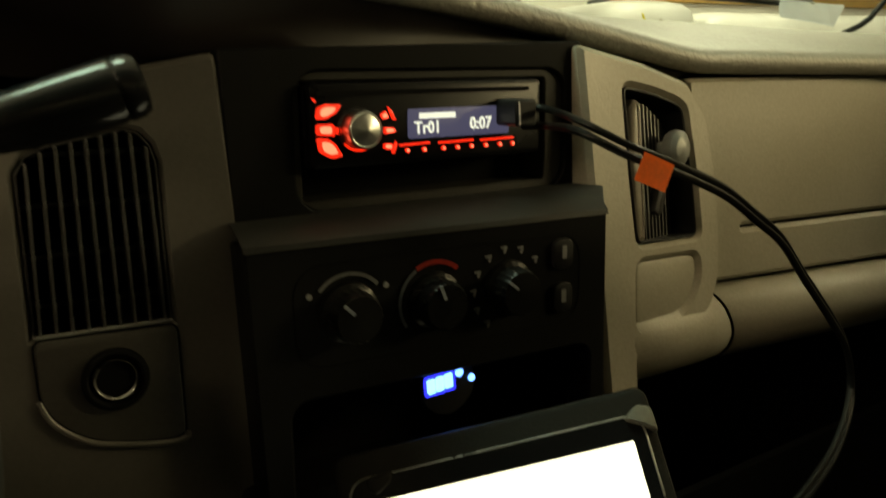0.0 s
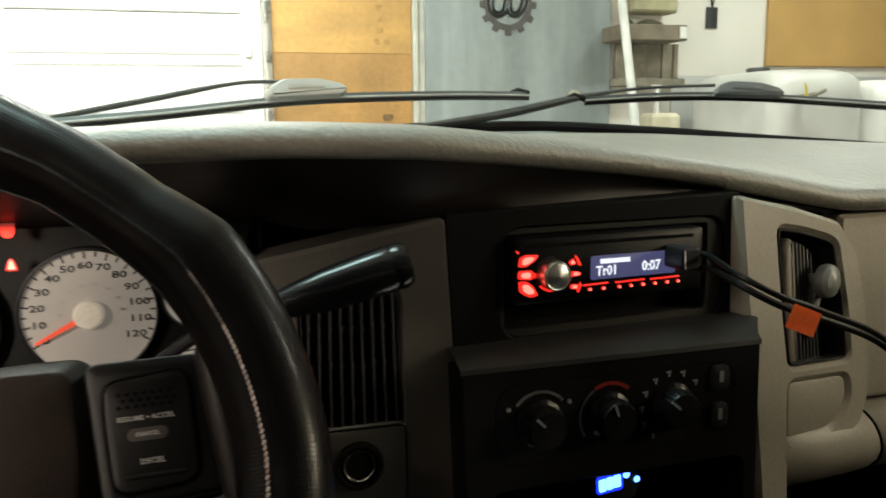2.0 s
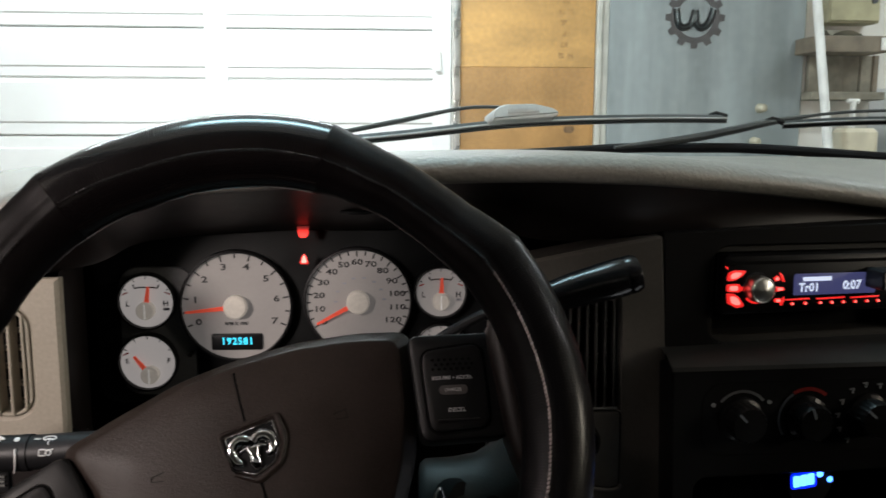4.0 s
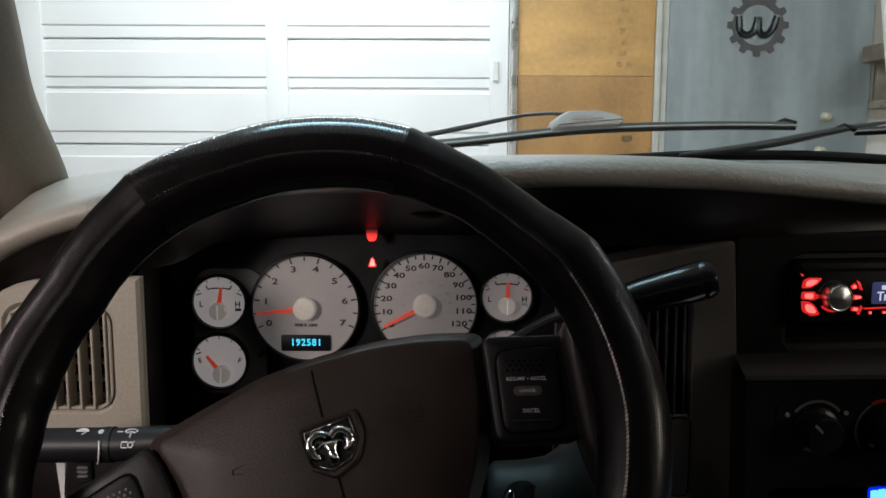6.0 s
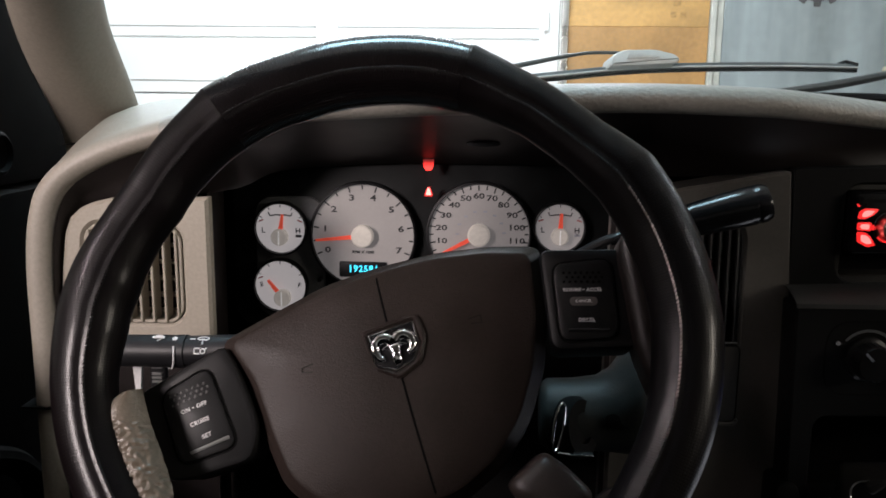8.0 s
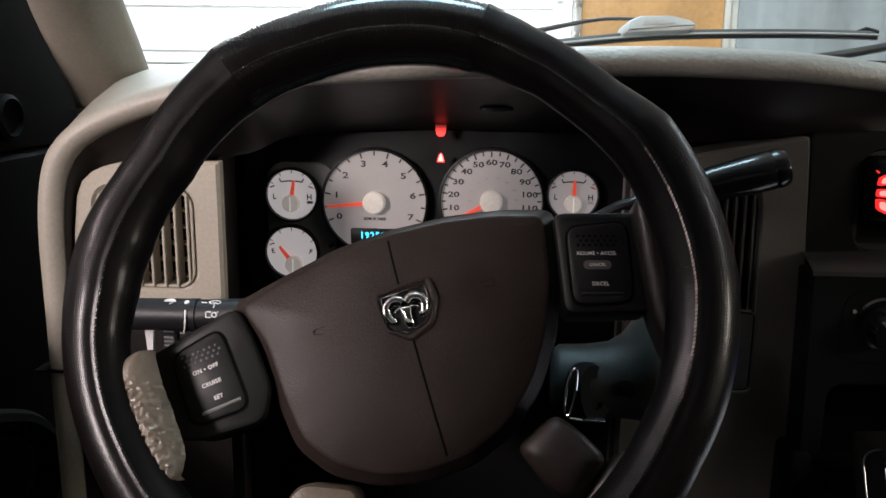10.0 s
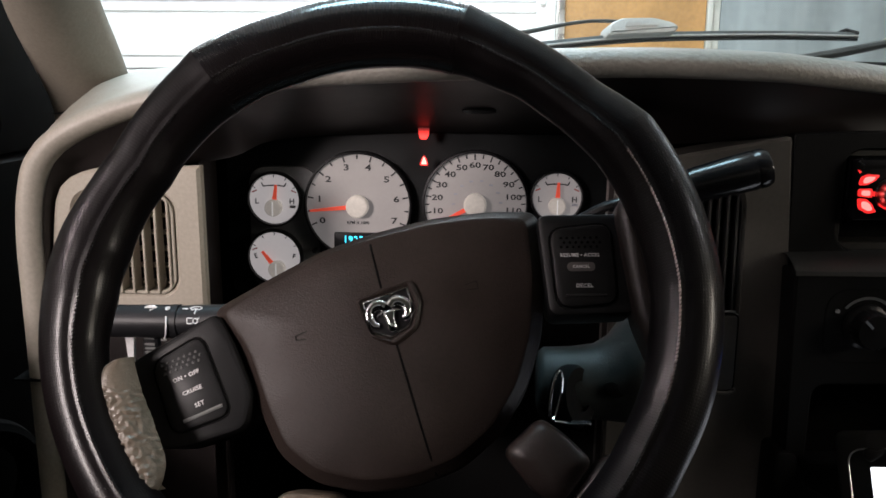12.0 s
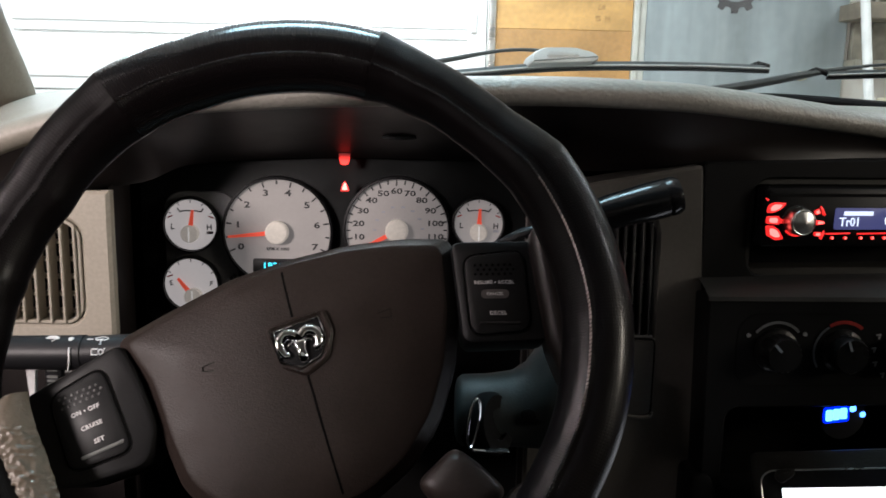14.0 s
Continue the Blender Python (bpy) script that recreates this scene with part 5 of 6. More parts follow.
ring(bm, em, rounded([(-0.0142, 0.0066), (0.0152, 0.0176), (0.0212, 0.003), (0.0182, -0.0085), (0.0068, -0.0166), (-0.0082, -0.0135)], 0.002), EZ, EZ + 0.0085, 0.0016, WH)
bez = part("emblem_bezel", bm, HUB, sw, "raised brown-grey surround of the emblem")
em2 = rounded([(-0.014, 0.0065), (0.015, 0.0174), (0.021, 0.003), (0.018, -0.0084), (0.0067, -0.0164), (-0.0081, -0.0133)], 0.002)
bm = mesh()
prism(bm, em2, EZ + 0.002, EZ + 0.006, 0.0005, WH)
part("emblem_field", bm, BLACK, bez)
bm = mesh()
ring(bm, off(em2, -0.0002), off(em2, -0.0014), EZ + 0.0055, EZ + 0.0078, 0.0004, WH)
part("emblem_rim", bm, CHROME, bez, "chrome shield outline")
ex, ey = Vector((0.95, 0.312)), Vector((-0.312, 0.95))
def shield(x, y, z):
    p = Vector((0.0042, -0.0012)) + ex * x + ey * y
    return (p.x, p.y, EZ + z)
bm = mesh()
for e in (-1, 1):
    q = spline([shield(e * x, y, 0.0066) for x, y in ((0.0012, 0.0052), (0.0044, 0.0074), (0.0086, 0.0072), (0.0118, 0.0042), (0.0122, -0.0002), (0.0104, -0.0042), (0.0076, -0.0046))], 6)
    tube(bm, q, [0.0043 - 0.0019 * (k / (len(q) - 1)) ** 2 for k in range(len(q))], 14, WH, True, 0.85)
    q = spline([shield(e * x, y, 0.0064) for x, y in ((0.003, 0.002), (0.0058, 0.0016), (0.008, 0.0004))], 5)
    tube(bm, q, [0.0018 - 0.001 * k / (len(q) - 1) for k in range(len(q))], 10, WH, True, 0.8)
face_ = [(-0.0042, 0.0042), (0.0042, 0.0042), (0.0046, 0.001), (0.0032, -0.004), (0.0036, -0.0088), (0.0022, -0.0118), (-0.0022, -0.0118), (-0.0036, -0.0088), (-0.0032, -0.004), (-0.0046, 0.001)]
face_ = rounded(face_, 0.0012)
loops(bm, [[shield(x * k, -0.003 + (y + 0.003) * k, z) for x, y in face_] for k, z in ((1.0, 0.005), (1.0, 0.0066), (0.86, 0.0084), (0.55, 0.0096), (0.2, 0.01))], WH, True, True, True)
part("emblem", bm, CHROME, bez, "chrome shield emblem", sharp=80)
for x, y, ang in ((-0.051, -0.016, 14), (0.055, 0.019, 14)):
    bm = mesh()
    Hm = WH @ Matrix.Translation((x, y, dome(x, y) + 0.0012)) @ Matrix.Rotation(radians(ang), 4, "Z")
    ring(bm, [(-0.0045, -0.0016), (0.0045, -0.003), (0.0045, 0.003), (-0.0045, 0.0016)], [(-0.004, -0.0012), (0.004, -0.0024), (0.004, 0.0024), (-0.004, 0.0012)], -0.002, -0.0009, 0, Hm)
    part("horn_mark", bm, BROW, hub)


DOTS = mat("pod_dot_plastic", (0.05, 0.05, 0.05), 0.4)


def pod(pts, key, name):
    bm = mesh()
    prism(bm, rounded(pts, 0.008), HZ - 0.03, HZ + 0.006, 0.004, WH)
    p = part(name, bm, POD, sw, "black satin switch pod")
    bm = mesh()
    kr = rounded(key, 0.009)
    ring(bm, off(kr, 0.0012), kr, HZ + 0.004, HZ + 0.0064, 0.0003, WH)
    part("key_gap", bm, VOID, p)
    bm = mesh()
    prism(bm, kr, HZ + 0.003, HZ + 0.0085, 0.0025, WH)
    k = part("key_pad", bm, POD, p)
    return p, k


_, kl = pod([(-0.1655, -0.0365), (-0.1095, -0.0003), (-0.0985, -0.0165), (-0.081, -0.052), (-0.0835, -0.074), (-0.1245, -0.088), (-0.141, -0.088)], [(-0.1475, -0.0355), (-0.1175, -0.0155), (-0.0925, -0.0655), (-0.1285, -0.0795)], "switch_pod")
_, kr_ = pod([(0.096, 0.069), (0.154, 0.071), (0.156, 0.04), (0.162, 0.005), (0.105, 0.0015)], [(0.1045, 0.0585), (0.144, 0.0635), (0.1485, 0.0105), (0.1105, 0.0065)], "switch_pod")


def legend(wd, x, y, ang, size, parent):
    bm = mesh()
    letters(bm, wd, size, WH @ Matrix.Translation((x, y, HZ + (0.0088 if wd == "CANCEL" else 0.0087))) @ Matrix.Rotation(radians(ang), 4, "Z"), 0.0001, 1.1)
    part("legend", bm, PRINT, parent, "pale grey lettering", flat=True)


legend("ON \u2022 OFF", -0.1237, -0.0427, 25, 0.0038, kl)
legend("CRUISE", -0.1188, -0.0514, 25, 0.0037, kl)
legend("SET", -0.1132, -0.0597, 25, 0.0038, kl)
legend("RESUME \u2022 ACCEL", 0.1245, 0.0412, 2, 0.0031, kr_)
legend("CANCEL", 0.1252, 0.0337, 2, 0.0026, kr_)
legend("DECEL", 0.1272, 0.0213, 2, 0.0034, kr_)
for base, ang, parent in (((-0.1283, -0.0345), 25, kl), ((0.1238, 0.0497), 2, kr_)):
    bm = mesh()
    for row in range(3):
        for c in range(7):
            D = WH @ Matrix.Translation((*base, HZ + 0.0083)) @ Matrix.Rotation(radians(ang), 4, "Z") @ Matrix.Translation(((c - 3) * 0.0038 + (row % 2) * 0.0019, (row - 1) * 0.003, 0))
            lathe(bm, [(0.0011, 0), (0.0007, 0.0008)], 6, D)
    part("grip_dots", bm, DOTS if parent == kl else VOID, parent)
# the right ridge takes the dark pod colour to paint the shadow on it
for (x, y), ang, l, parent in (((-0.1105, -0.0655), 25, 0.013, kl), ((0.1285, 0.0148), 2, 0.013, kr_)):
    bm = mesh()
    D = WH @ Matrix.Translation((x, y, HZ + 0.008)) @ Matrix.Rotation(radians(ang), 4, "Z")
    tube(bm, [(-l, 0, 0), (l, 0, 0)], 0.0013, 8, D)
    part("ridge", bm, GREYKNOB if parent == kl else POD, parent)
bm = mesh()
prism(bm, rr(-0.0095, -0.0035, 0.0095, 0.0035, 0.0034), 0, 0.002, 0.0008, WH @ Matrix.Translation((0.1252, 0.0337, HZ + 0.0066)) @ Matrix.Rotation(radians(2), 4, "Z"))
part("cancel_key", bm, mat("cancel_key_grey", (0.07, 0.065, 0.062), 0.4), kr_)

# spokes: the left one is a worn leather tongue from the rim's inside to the switch pod
bm = mesh()
LS = spline([(-0.158, -0.0365, 0.004), (-0.1632, -0.042, 0.006), (-0.1632, -0.049, 0.0075), (-0.1602, -0.0575, 0.0075), (-0.1551, -0.069, 0.0075), (-0.1485, -0.082, 0.0075), (-0.1412, -0.0947, 0.0075), (-0.133, -0.106, 0.006), (-0.1275, -0.112, 0.003)], 14)
RS = spline([(-0.150, -0.0335, -0.004), (-0.1485, -0.038, -0.003), (-0.146, -0.0448, -0.003), (-0.1402, -0.0582, -0.003), (-0.1332, -0.0714, -0.003), (-0.127, -0.0843, -0.003), (-0.123, -0.0935, -0.003), (-0.1225, -0.103, -0.002), (-0.1245, -0.112, 0.0)], 14)
rows = []
for a, q in zip(LS, RS):
    row = [a + Vector((-0.004, 0, -0.035)), a + Vector((-0.004, 0, -0.012)), a + Vector((-0.0022, 0, -0.0025))]
    for k in range(25):
        u = k / 24
        p = a.lerp(q, u) + Vector((0, 0, 0.0052 * math.sin(math.pi * (0.12 + 0.8 * u)) - 0.0019))
        worn = min(1.0, max(0.0, (-0.05 - p.y) / 0.008))              # the scuffs begin below the top of the tongue
        row.append(p + Vector((0, 0, worn * (0.0017 * noise.noise(Vector((p.x, p.y, 0)) * 370) + 0.0007 * noise.noise(Vector((p.x, p.y, 0)) * 620)))))
    rows.append(row + [q + Vector((-0.003, 0, -0.004)), q + Vector((-0.02, 0, -0.025))])
loops(bm, rows, WH, True, True, True)
part("spoke", bm, SPOKE, sw, "worn grey-taupe spoke with scuffed leather", sharp=60)
bm = mesh()
prism(bm, rounded([(0.146, 0.071), (0.162, 0.098), (0.188, 0.07), (0.19, -0.03), (0.172, -0.035), (0.158, 0.0)], 0.008), -0.045, -0.012, 0.009, WH, 4)
part("spoke", bm, mat("brown_black_leather", (0.011, 0.0085, 0.0075), 0.38, spec=0.35, bump=0.0002, bscale=500), sw)
bm = mesh()
base = rounded([(0.077, -0.083), (0.1, -0.0605), (0.1145, -0.0695), (0.1335, -0.087), (0.113, -0.114), (0.098, -0.108)], 0.007, 5)
mid_ = Vector((0.105, -0.088))
loops(bm, [[(mid_.x + (x - mid_.x) * k, mid_.y + (y - mid_.y) * k, HZ + z) for x, y in base] for k, z in ((1.0, -0.03), (1.0, -0.006), (0.97, -0.001), (0.9, 0.0028), (0.75, 0.0055), (0.5, 0.0075), (0.2, 0.0085))], WH, True, True, True)
part("lower_spoke", bm, mat("lower_spoke_vinyl", (0.04, 0.031, 0.028), 0.36, spec=0.4, bump=0.0002, bscale=600), sw, "brown-grey lower spoke cover", sharp=60)
bm = mesh()
prism(bm, rounded([(0.116, -0.114), (0.1345, -0.0885), (0.142, -0.0825), (0.153, -0.0812), (0.168, -0.075), (0.166, -0.1), (0.135, -0.135)], 0.004), HZ - 0.02, HZ + 0.004, 0.006, WH, 4)
part("lower_spoke_end", bm, mat("spoke_end_leather", (0.016, 0.0125, 0.0118), 0.28, spec=0.5, bump=0.0002, bscale=500), sw, "glossy dark leather end of the lower spoke", sharp=60)
bm = mesh()
prism(bm, rounded([(-0.06, -0.11), (-0.02, -0.112), (-0.03, -0.17), (-0.09, -0.16)], 0.01), HZ - 0.03, HZ, 0.006, WH)
part("lower_spoke", bm, SPOKE, sw, "pale grey-taupe spoke cover")
bm = mesh()
prism(bm, ellipse(0.005, -0.03, 0.09, 0.06), HZ - 0.055, HZ - 0.02, 0.008, WH)
part("hub_housing", bm, POD, sw)

# column behind the wheel
col = thing("steering_column", "grey plastic steering column shroud", "steering column", C + Vector((0, 0.2, -0.1)))
CMx = WH @ Matrix.Translation((0.0, -0.015, 0))
bm = mesh()
prism(bm, rr(-0.065, -0.075, 0.065, 0.06, 0.035), -0.32, -0.075, 0.012, CMx)
part("shroud", bm, COLUMN, col)
bm = mesh()
rings = []
for x, y, z, r in ((-0.128, 0.44, 1.238, 0.02), (-0.1265, 0.44, 1.238, 0.026), (-0.122, 0.44, 1.238, 0.0295), (-0.1, 0.44, 1.238, 0.0305), (-0.08, 0.442, 1.239, 0.032), (-0.068, 0.444, 1.242, 0.036), (-0.058, 0.448, 1.247, 0.043), (-0.05, 0.452, 1.251, 0.049), (-0.042, 0.455, 1.253, 0.052), (-0.036, 0.456, 1.253, 0.048)):
    rings.append([(x, y - r * math.cos(2 * math.pi * k / 32), z + r * math.sin(2 * math.pi * k / 32)) for k in range(32)])
loops(bm, rings, I4, True, True, True)
lock = part("lock_housing", bm, COLUMN, col, "grey-green ignition lock housing", sharp=60)
bm = mesh()
lathe(bm, [(0.026, -0.02), (0.026, 0.004), (0.0235, 0.008), (0.013, 0.0085), (0.0125, 0.005), (0.0005, 0.005)], 28, facing((-0.099, 0.414, 1.2365), (0.75, 0.66, 0), (-0.5, -1, 0.1)) @ Matrix.Diagonal((0.72, 1.0, 1, 1)))
part("lock_barrel", bm, VOID, lock)
bm = mesh()
prism(bm, rounded([(-0.011, -0.006), (0.003, -0.008), (0.011, -0.003), (0.009, 0.006), (0.002, 0.004), (-0.004, 0.007), (-0.012, 0.004)], 0.003), 0, 0.0012, 0.0004, facing((-0.066, 0.4085, 1.2455), (1, -0.12, 0), (0, -1, 0.15)) @ Matrix.Diagonal((0.9, 0.9, 1, 1)))
part("worn_patch", bm, VOID, lock)
bm = mesh()
tube(bm, [Vector((-0.1155, 0.392, 1.2455)) + Vector((0.0045 * math.cos(a) + 0.002 * math.sin(a), 0.006 * math.cos(a), 0.0205 * math.sin(a))) for a in [i * math.pi / 12 for i in range(25)]], 0.0011, 6)
tagged(part("key_ring", bm, CHROME), "steel key ring hanging at the ignition lock", "key ring")
bm = mesh()
box(bm, (-0.106, 0.39, 1.2215), (-0.087, 0.396, 1.2235), 0.0008)
tube(bm, [(-0.1155, 0.39, 1.2245), (-0.106, 0.392, 1.2225)], 0.0011, 6)
tagged(part("key", bm, CHROME), "flat steel key hanging from the ring", "key")

st = thing("turn_signal_stalk", "black wiper and lamp stalk with white symbols", "stalk", (-0.43, 0.42, 1.29))
bm = mesh()
tube(bm, [(-0.50, 0.42, 1.2885), (-0.475, 0.42, 1.2888), (-0.43, 0.42, 1.2895)], [0.013, 0.0135, 0.0138], 22)
part("sleeve", bm, BLACK, st)
bm = mesh()
tube(bm, [(-0.4245, 0.42, 1.2895), (-0.39, 0.42, 1.292), (-0.34, 0.42, 1.294)], [0.0132, 0.0128, 0.0125], 22)
part("collar", bm, BLACK, st)
bm = mesh()
tube(bm, [(-0.4305, 0.42, 1.2895), (-0.424, 0.42, 1.2897)], [0.0141, 0.0141], 22)
part("ring", bm, BLACK, st)


def printed(x, rise, strokes, w=0.00055):
    """A white symbol wrapped on the stalk: strokes in its own plane, rise in degrees above the front."""
    bm = mesh()
    for line in strokes:
        pts = []
        for u, v in line:
            a = radians(rise) + v / 0.0138
            pts.append((x + u, 0.42 - 0.0139 * math.cos(a), 1.2897 + 0.0139 * math.sin(a)))
        tube(bm, pts, w, 5)
    part("symbol", bm, PRINT, st)


def arc_of(r, a0, a1, cx_=0.0, cy_=0.0, n=10):
    return [(cx_ + r * math.cos(radians(a0 + (a1 - a0) * k / n)), cy_ + r * math.sin(radians(a0 + (a1 - a0) * k / n))) for k in range(n + 1)]


fan = [arc_of(0.0062, 35, 145, 0, -0.003), arc_of(0.003, 35, 145, 0, -0.003), [(-0.0051, 0.0006), (-0.0025, -0.0013)], [(0.0051, 0.0006), (0.0025, -0.0013)], [(0, 0.0), (0, -0.0052)]]
printed(-0.4083, 66, fan)
printed(-0.4465, 66, [arc_of(0.0055, 25, 155, 0, -0.002), [(-0.005, 0.0003), (0.005, 0.0003)], [(-0.0035, 0.002), (0.0035, 0.002)], [(0, -0.003), (0.003, -0.001)]])
printed(-0.432, 66, [arc_of(0.0017, 0, 360), arc_of(0.0006, 0, 360)])
printed(-0.4173, 66, [[(-0.0022, 0), (0.0022, 0)]])
printed(-0.4108, 20, [[(-0.003, -0.0022), (-0.003, 0.0022)], [(-0.003, 0.0022), (0.0015, 0.0022)], [(-0.003, -0.0022), (0.0015, -0.0022)]])
printed(-0.4068, 20, [arc_of(0.002, 0, 360), [(0.002, 0.0022), (0.0032, 0.0026)]])
bm = mesh()
for k, z in enumerate((1.2678, 1.2622, 1.2586, 1.255)):
    box(bm, (-0.4642, 0.4385, z - 0.0008), (-0.4556, 0.4405, z + 0.0008))
part("tick_marks", bm, GREYKNOB, st)
bm = mesh()
box(bm, (-0.467, 0.4405, 1.248), (-0.4525, 0.447, 1.277), 0.002)
part("lever_base", bm, BLACK, st)
bm = mesh()
prism(bm, [(-0.008, 0.0), (0.0, 0.0), (-0.003, -0.04), (-0.005, -0.04)], 0, 0.004, 0, facing((-0.472, 0.44, 1.272)))
part("tilt_lever", bm, PRINT, st)
bm = mesh()
tube(bm, spline([(-0.431, 0.4075, 1.2975), (-0.4305, 0.405, 1.291), (-0.4315, 0.4062, 1.2835), (-0.4345, 0.411, 1.2775)]), 0.0009, 6)
part("pale_line", bm, PRINT, st)

# gear lever
gv = thing("gear_lever", "black column gear lever with a rounded knob", "gear lever", (0.0, 0.45, 1.4))
tip, root = Vector((0.049, 0.437, 1.4235)), Vector((-0.075, 0.443, 1.388))
d = tip - root
bm = mesh()
tube(bm, [root, root + d * 0.25, root + d * 0.4, root + d * 0.55, root + d * 0.75, root + d * 0.89, root + d * 0.905, root + d * 0.92, root + d * 0.96, root + d * 0.99, tip], [0.0045, 0.0075, 0.0115, 0.0142, 0.0155, 0.0159, 0.0151, 0.0158, 0.0155, 0.0135, 0.009], 28)
part("knob", bm, mat("gloss_black", (0.007, 0.007, 0.008), 0.24, spec=0.3), gv)
bm = mesh()
tube(bm, spline([root + d * 0.06, root - d * 0.05, Vector((-0.115, 0.458, 1.362)), Vector((-0.15, 0.47, 1.33))]), 0.0042, 10)
part("rod", bm, BLACK, gv)

# ---- radio ----
ra = thing("car_radio", "black car radio with red keys and a lit display", "car radio", SP @ Vector((0.15, 0.09, 0)))
RF = SP @ Matrix.Translation((0, 0, 0.006))
bm = mesh()
prism(bm, rr(0.0568, 0.0645, 0.2475, 0.1205, 0.004), -0.03, 0.004, 0.003, RF)
rface = part("faceplate", bm, mat("gloss_faceplate", (0.003, 0.003, 0.0035), 0.3, spec=0.15), ra)
bm = mesh()
box(bm, (0.062, 0.112, 0.0035), (0.235, 0.115, 0.0046), 0, RF)
part("disc_slot", bm, VOID, rface)


def key(pts, hot, r=0.002):
    """A backlit key; a hot one has the lamp's bright spot behind its middle."""
    bm = mesh()
    prism(bm, rounded(pts, r) if len(pts) < 10 else pts, 0.003, 0.0055, 0.0008, RF)
    k = part("key", bm, REDLED, rface, "backlit red key")
    if hot:
        c = Vector((sum(p[0] for p in pts) / len(pts), sum(p[1] for p in pts) / len(pts)))
        bm = mesh()
        prism(bm, rounded([tuple(c + (Vector(p) - c) * 0.62) for p in pts], r) if len(pts) < 10 else [tuple(c + (Vector(p) - c) * 0.62) for p in pts], 0.005, 0.0057, 0, RF)
        part("core", bm, REDHOT, k, "bright middle of the key")


key([(0.0602, 0.097), (0.0615, 0.1042), (0.067, 0.1068), (0.0798, 0.1062), (0.0755, 0.1008), (0.0675, 0.0968)], True)
key([(0.0605, 0.0868), (0.0605, 0.0938), (0.074, 0.0938), (0.0742, 0.0856)], True)
key([(0.0746, 0.0868), (0.0746, 0.0914), (0.082, 0.0914), (0.082, 0.0866)], False, 0.001)
key([(0.0605, 0.0852), (0.069, 0.0846), (0.0746, 0.0803), (0.0795, 0.0723), (0.0714, 0.0708), (0.062, 0.0757)], True)
key([(0.0581, 0.111), (0.0616, 0.1094), (0.0603, 0.1076)], False, 0.0005)
key([(0.1076, 0.0983), (0.1121, 0.1012), (0.115, 0.0962), (0.1097, 0.095)], True, 0.001)
key([(0.1134, 0.1037), (0.117, 0.1013), (0.1201, 0.0944), (0.1172, 0.0946)], False, 0.0006)
key([(0.1104, 0.0901), (0.1189, 0.0892), (0.1201, 0.0864), (0.1104, 0.0852)], True, 0.001)
key([(0.1099, 0.0788), (0.1171, 0.0787), (0.1171, 0.0744), (0.1099, 0.075)], True, 0.001)
key([(0.1194, 0.0806), (0.121, 0.0777), (0.118, 0.0713), (0.1157, 0.0723)], False, 0.0006)
for x0, x1, ks in ((0.1223, 0.147, (0.1288, 0.1424)), (0.1542, 0.1844, (0.1584, 0.1705, 0.1828)), (0.1904, 0.2211, (0.1954, 0.2082, 0.2201))):
    key([(x0, 0.0762), (x1, 0.0768), (x1, 0.0783), (x0, 0.0777)], False, 0.0005)
    for k in ks:
        key(ellipse(k, 0.0731, 0.0019, 0.0016, 12), True, 0.0002)
KN = RF @ Matrix.Translation((0.0905, 0.0895, 0.003)) @ Matrix.Diagonal((0.88, 0.88, 1, 1))
bm = mesh()
lathe(bm, [(0.0165, 0), (0.0165, 0.002), (0.0155, 0.003), (0.0145, 0.002)], 40, KN, True, False)
part("knob_ring", bm, BLACK, rface)
# emissive arc paints the red reflection low on the knob ring
bm = mesh()
n = 12
loops(bm, [[(q * math.cos(radians(220 + 100 * i / n)), q * math.sin(radians(220 + 100 * i / n)), 0.0032) for i in range(n + 1)] for q in (0.0148, 0.0168)], KN, closed=False)
bmesh.ops.solidify(bm, geom=bm.faces[:], thickness=0.0006)
part("knob_reflection", bm, REDLED, rface, "red reflection painted as a glowing arc under the knob")
bm = mesh()
lathe(bm, [(0.0145, 0), (0.0143, 0.012), (0.0136, 0.0145), (0.0128, 0.0152), (0.0119, 0.0146), (0.0005, 0.0185)], 40, KN)
part("volume_knob", bm, STEEL, rface, "brushed metal volume knob")
bm = mesh()
prism(bm, rr(0.1295, 0.081, 0.2165, 0.1015, 0.002), 0.003, 0.0048, 0.0006, RF)
disp = part("display", bm, LCD, rface, "blue-grey lit display")
bm = mesh()
box(bm, (0.1385, 0.0945, 0.0048), (0.1685, 0.0985, 0.0052), 0, RF)
part("text_bar", bm, LCDINK, disp, "white bar of small text")
for wd, size, x, y in (("Tr01", 0.0118, 0.1452, 0.088), ("0:07", 0.0122, 0.1905, 0.0893)):
    bm = mesh()
    letters(bm, wd, size, RF @ Matrix.Translation((x, y, 0.0051)) @ Matrix.Diagonal((0.92, 1, 1, 1)))
    part("reading", bm, LCDINK, disp, "white display characters", flat=True)
bm = mesh()
box(bm, (0.2045, 0.087, 0.003), (0.2235, 0.1065, 0.03), 0.003, RF)
part("usb_plug", bm, BLACK, rface)
bm = mesh()
bar(bm, (0.2073, 0.0885, 0.0302), (0.2063, 0.1045, 0.0302), 0.0012, 0.0004, RF)
part("white_line", bm, PRINT, rface)

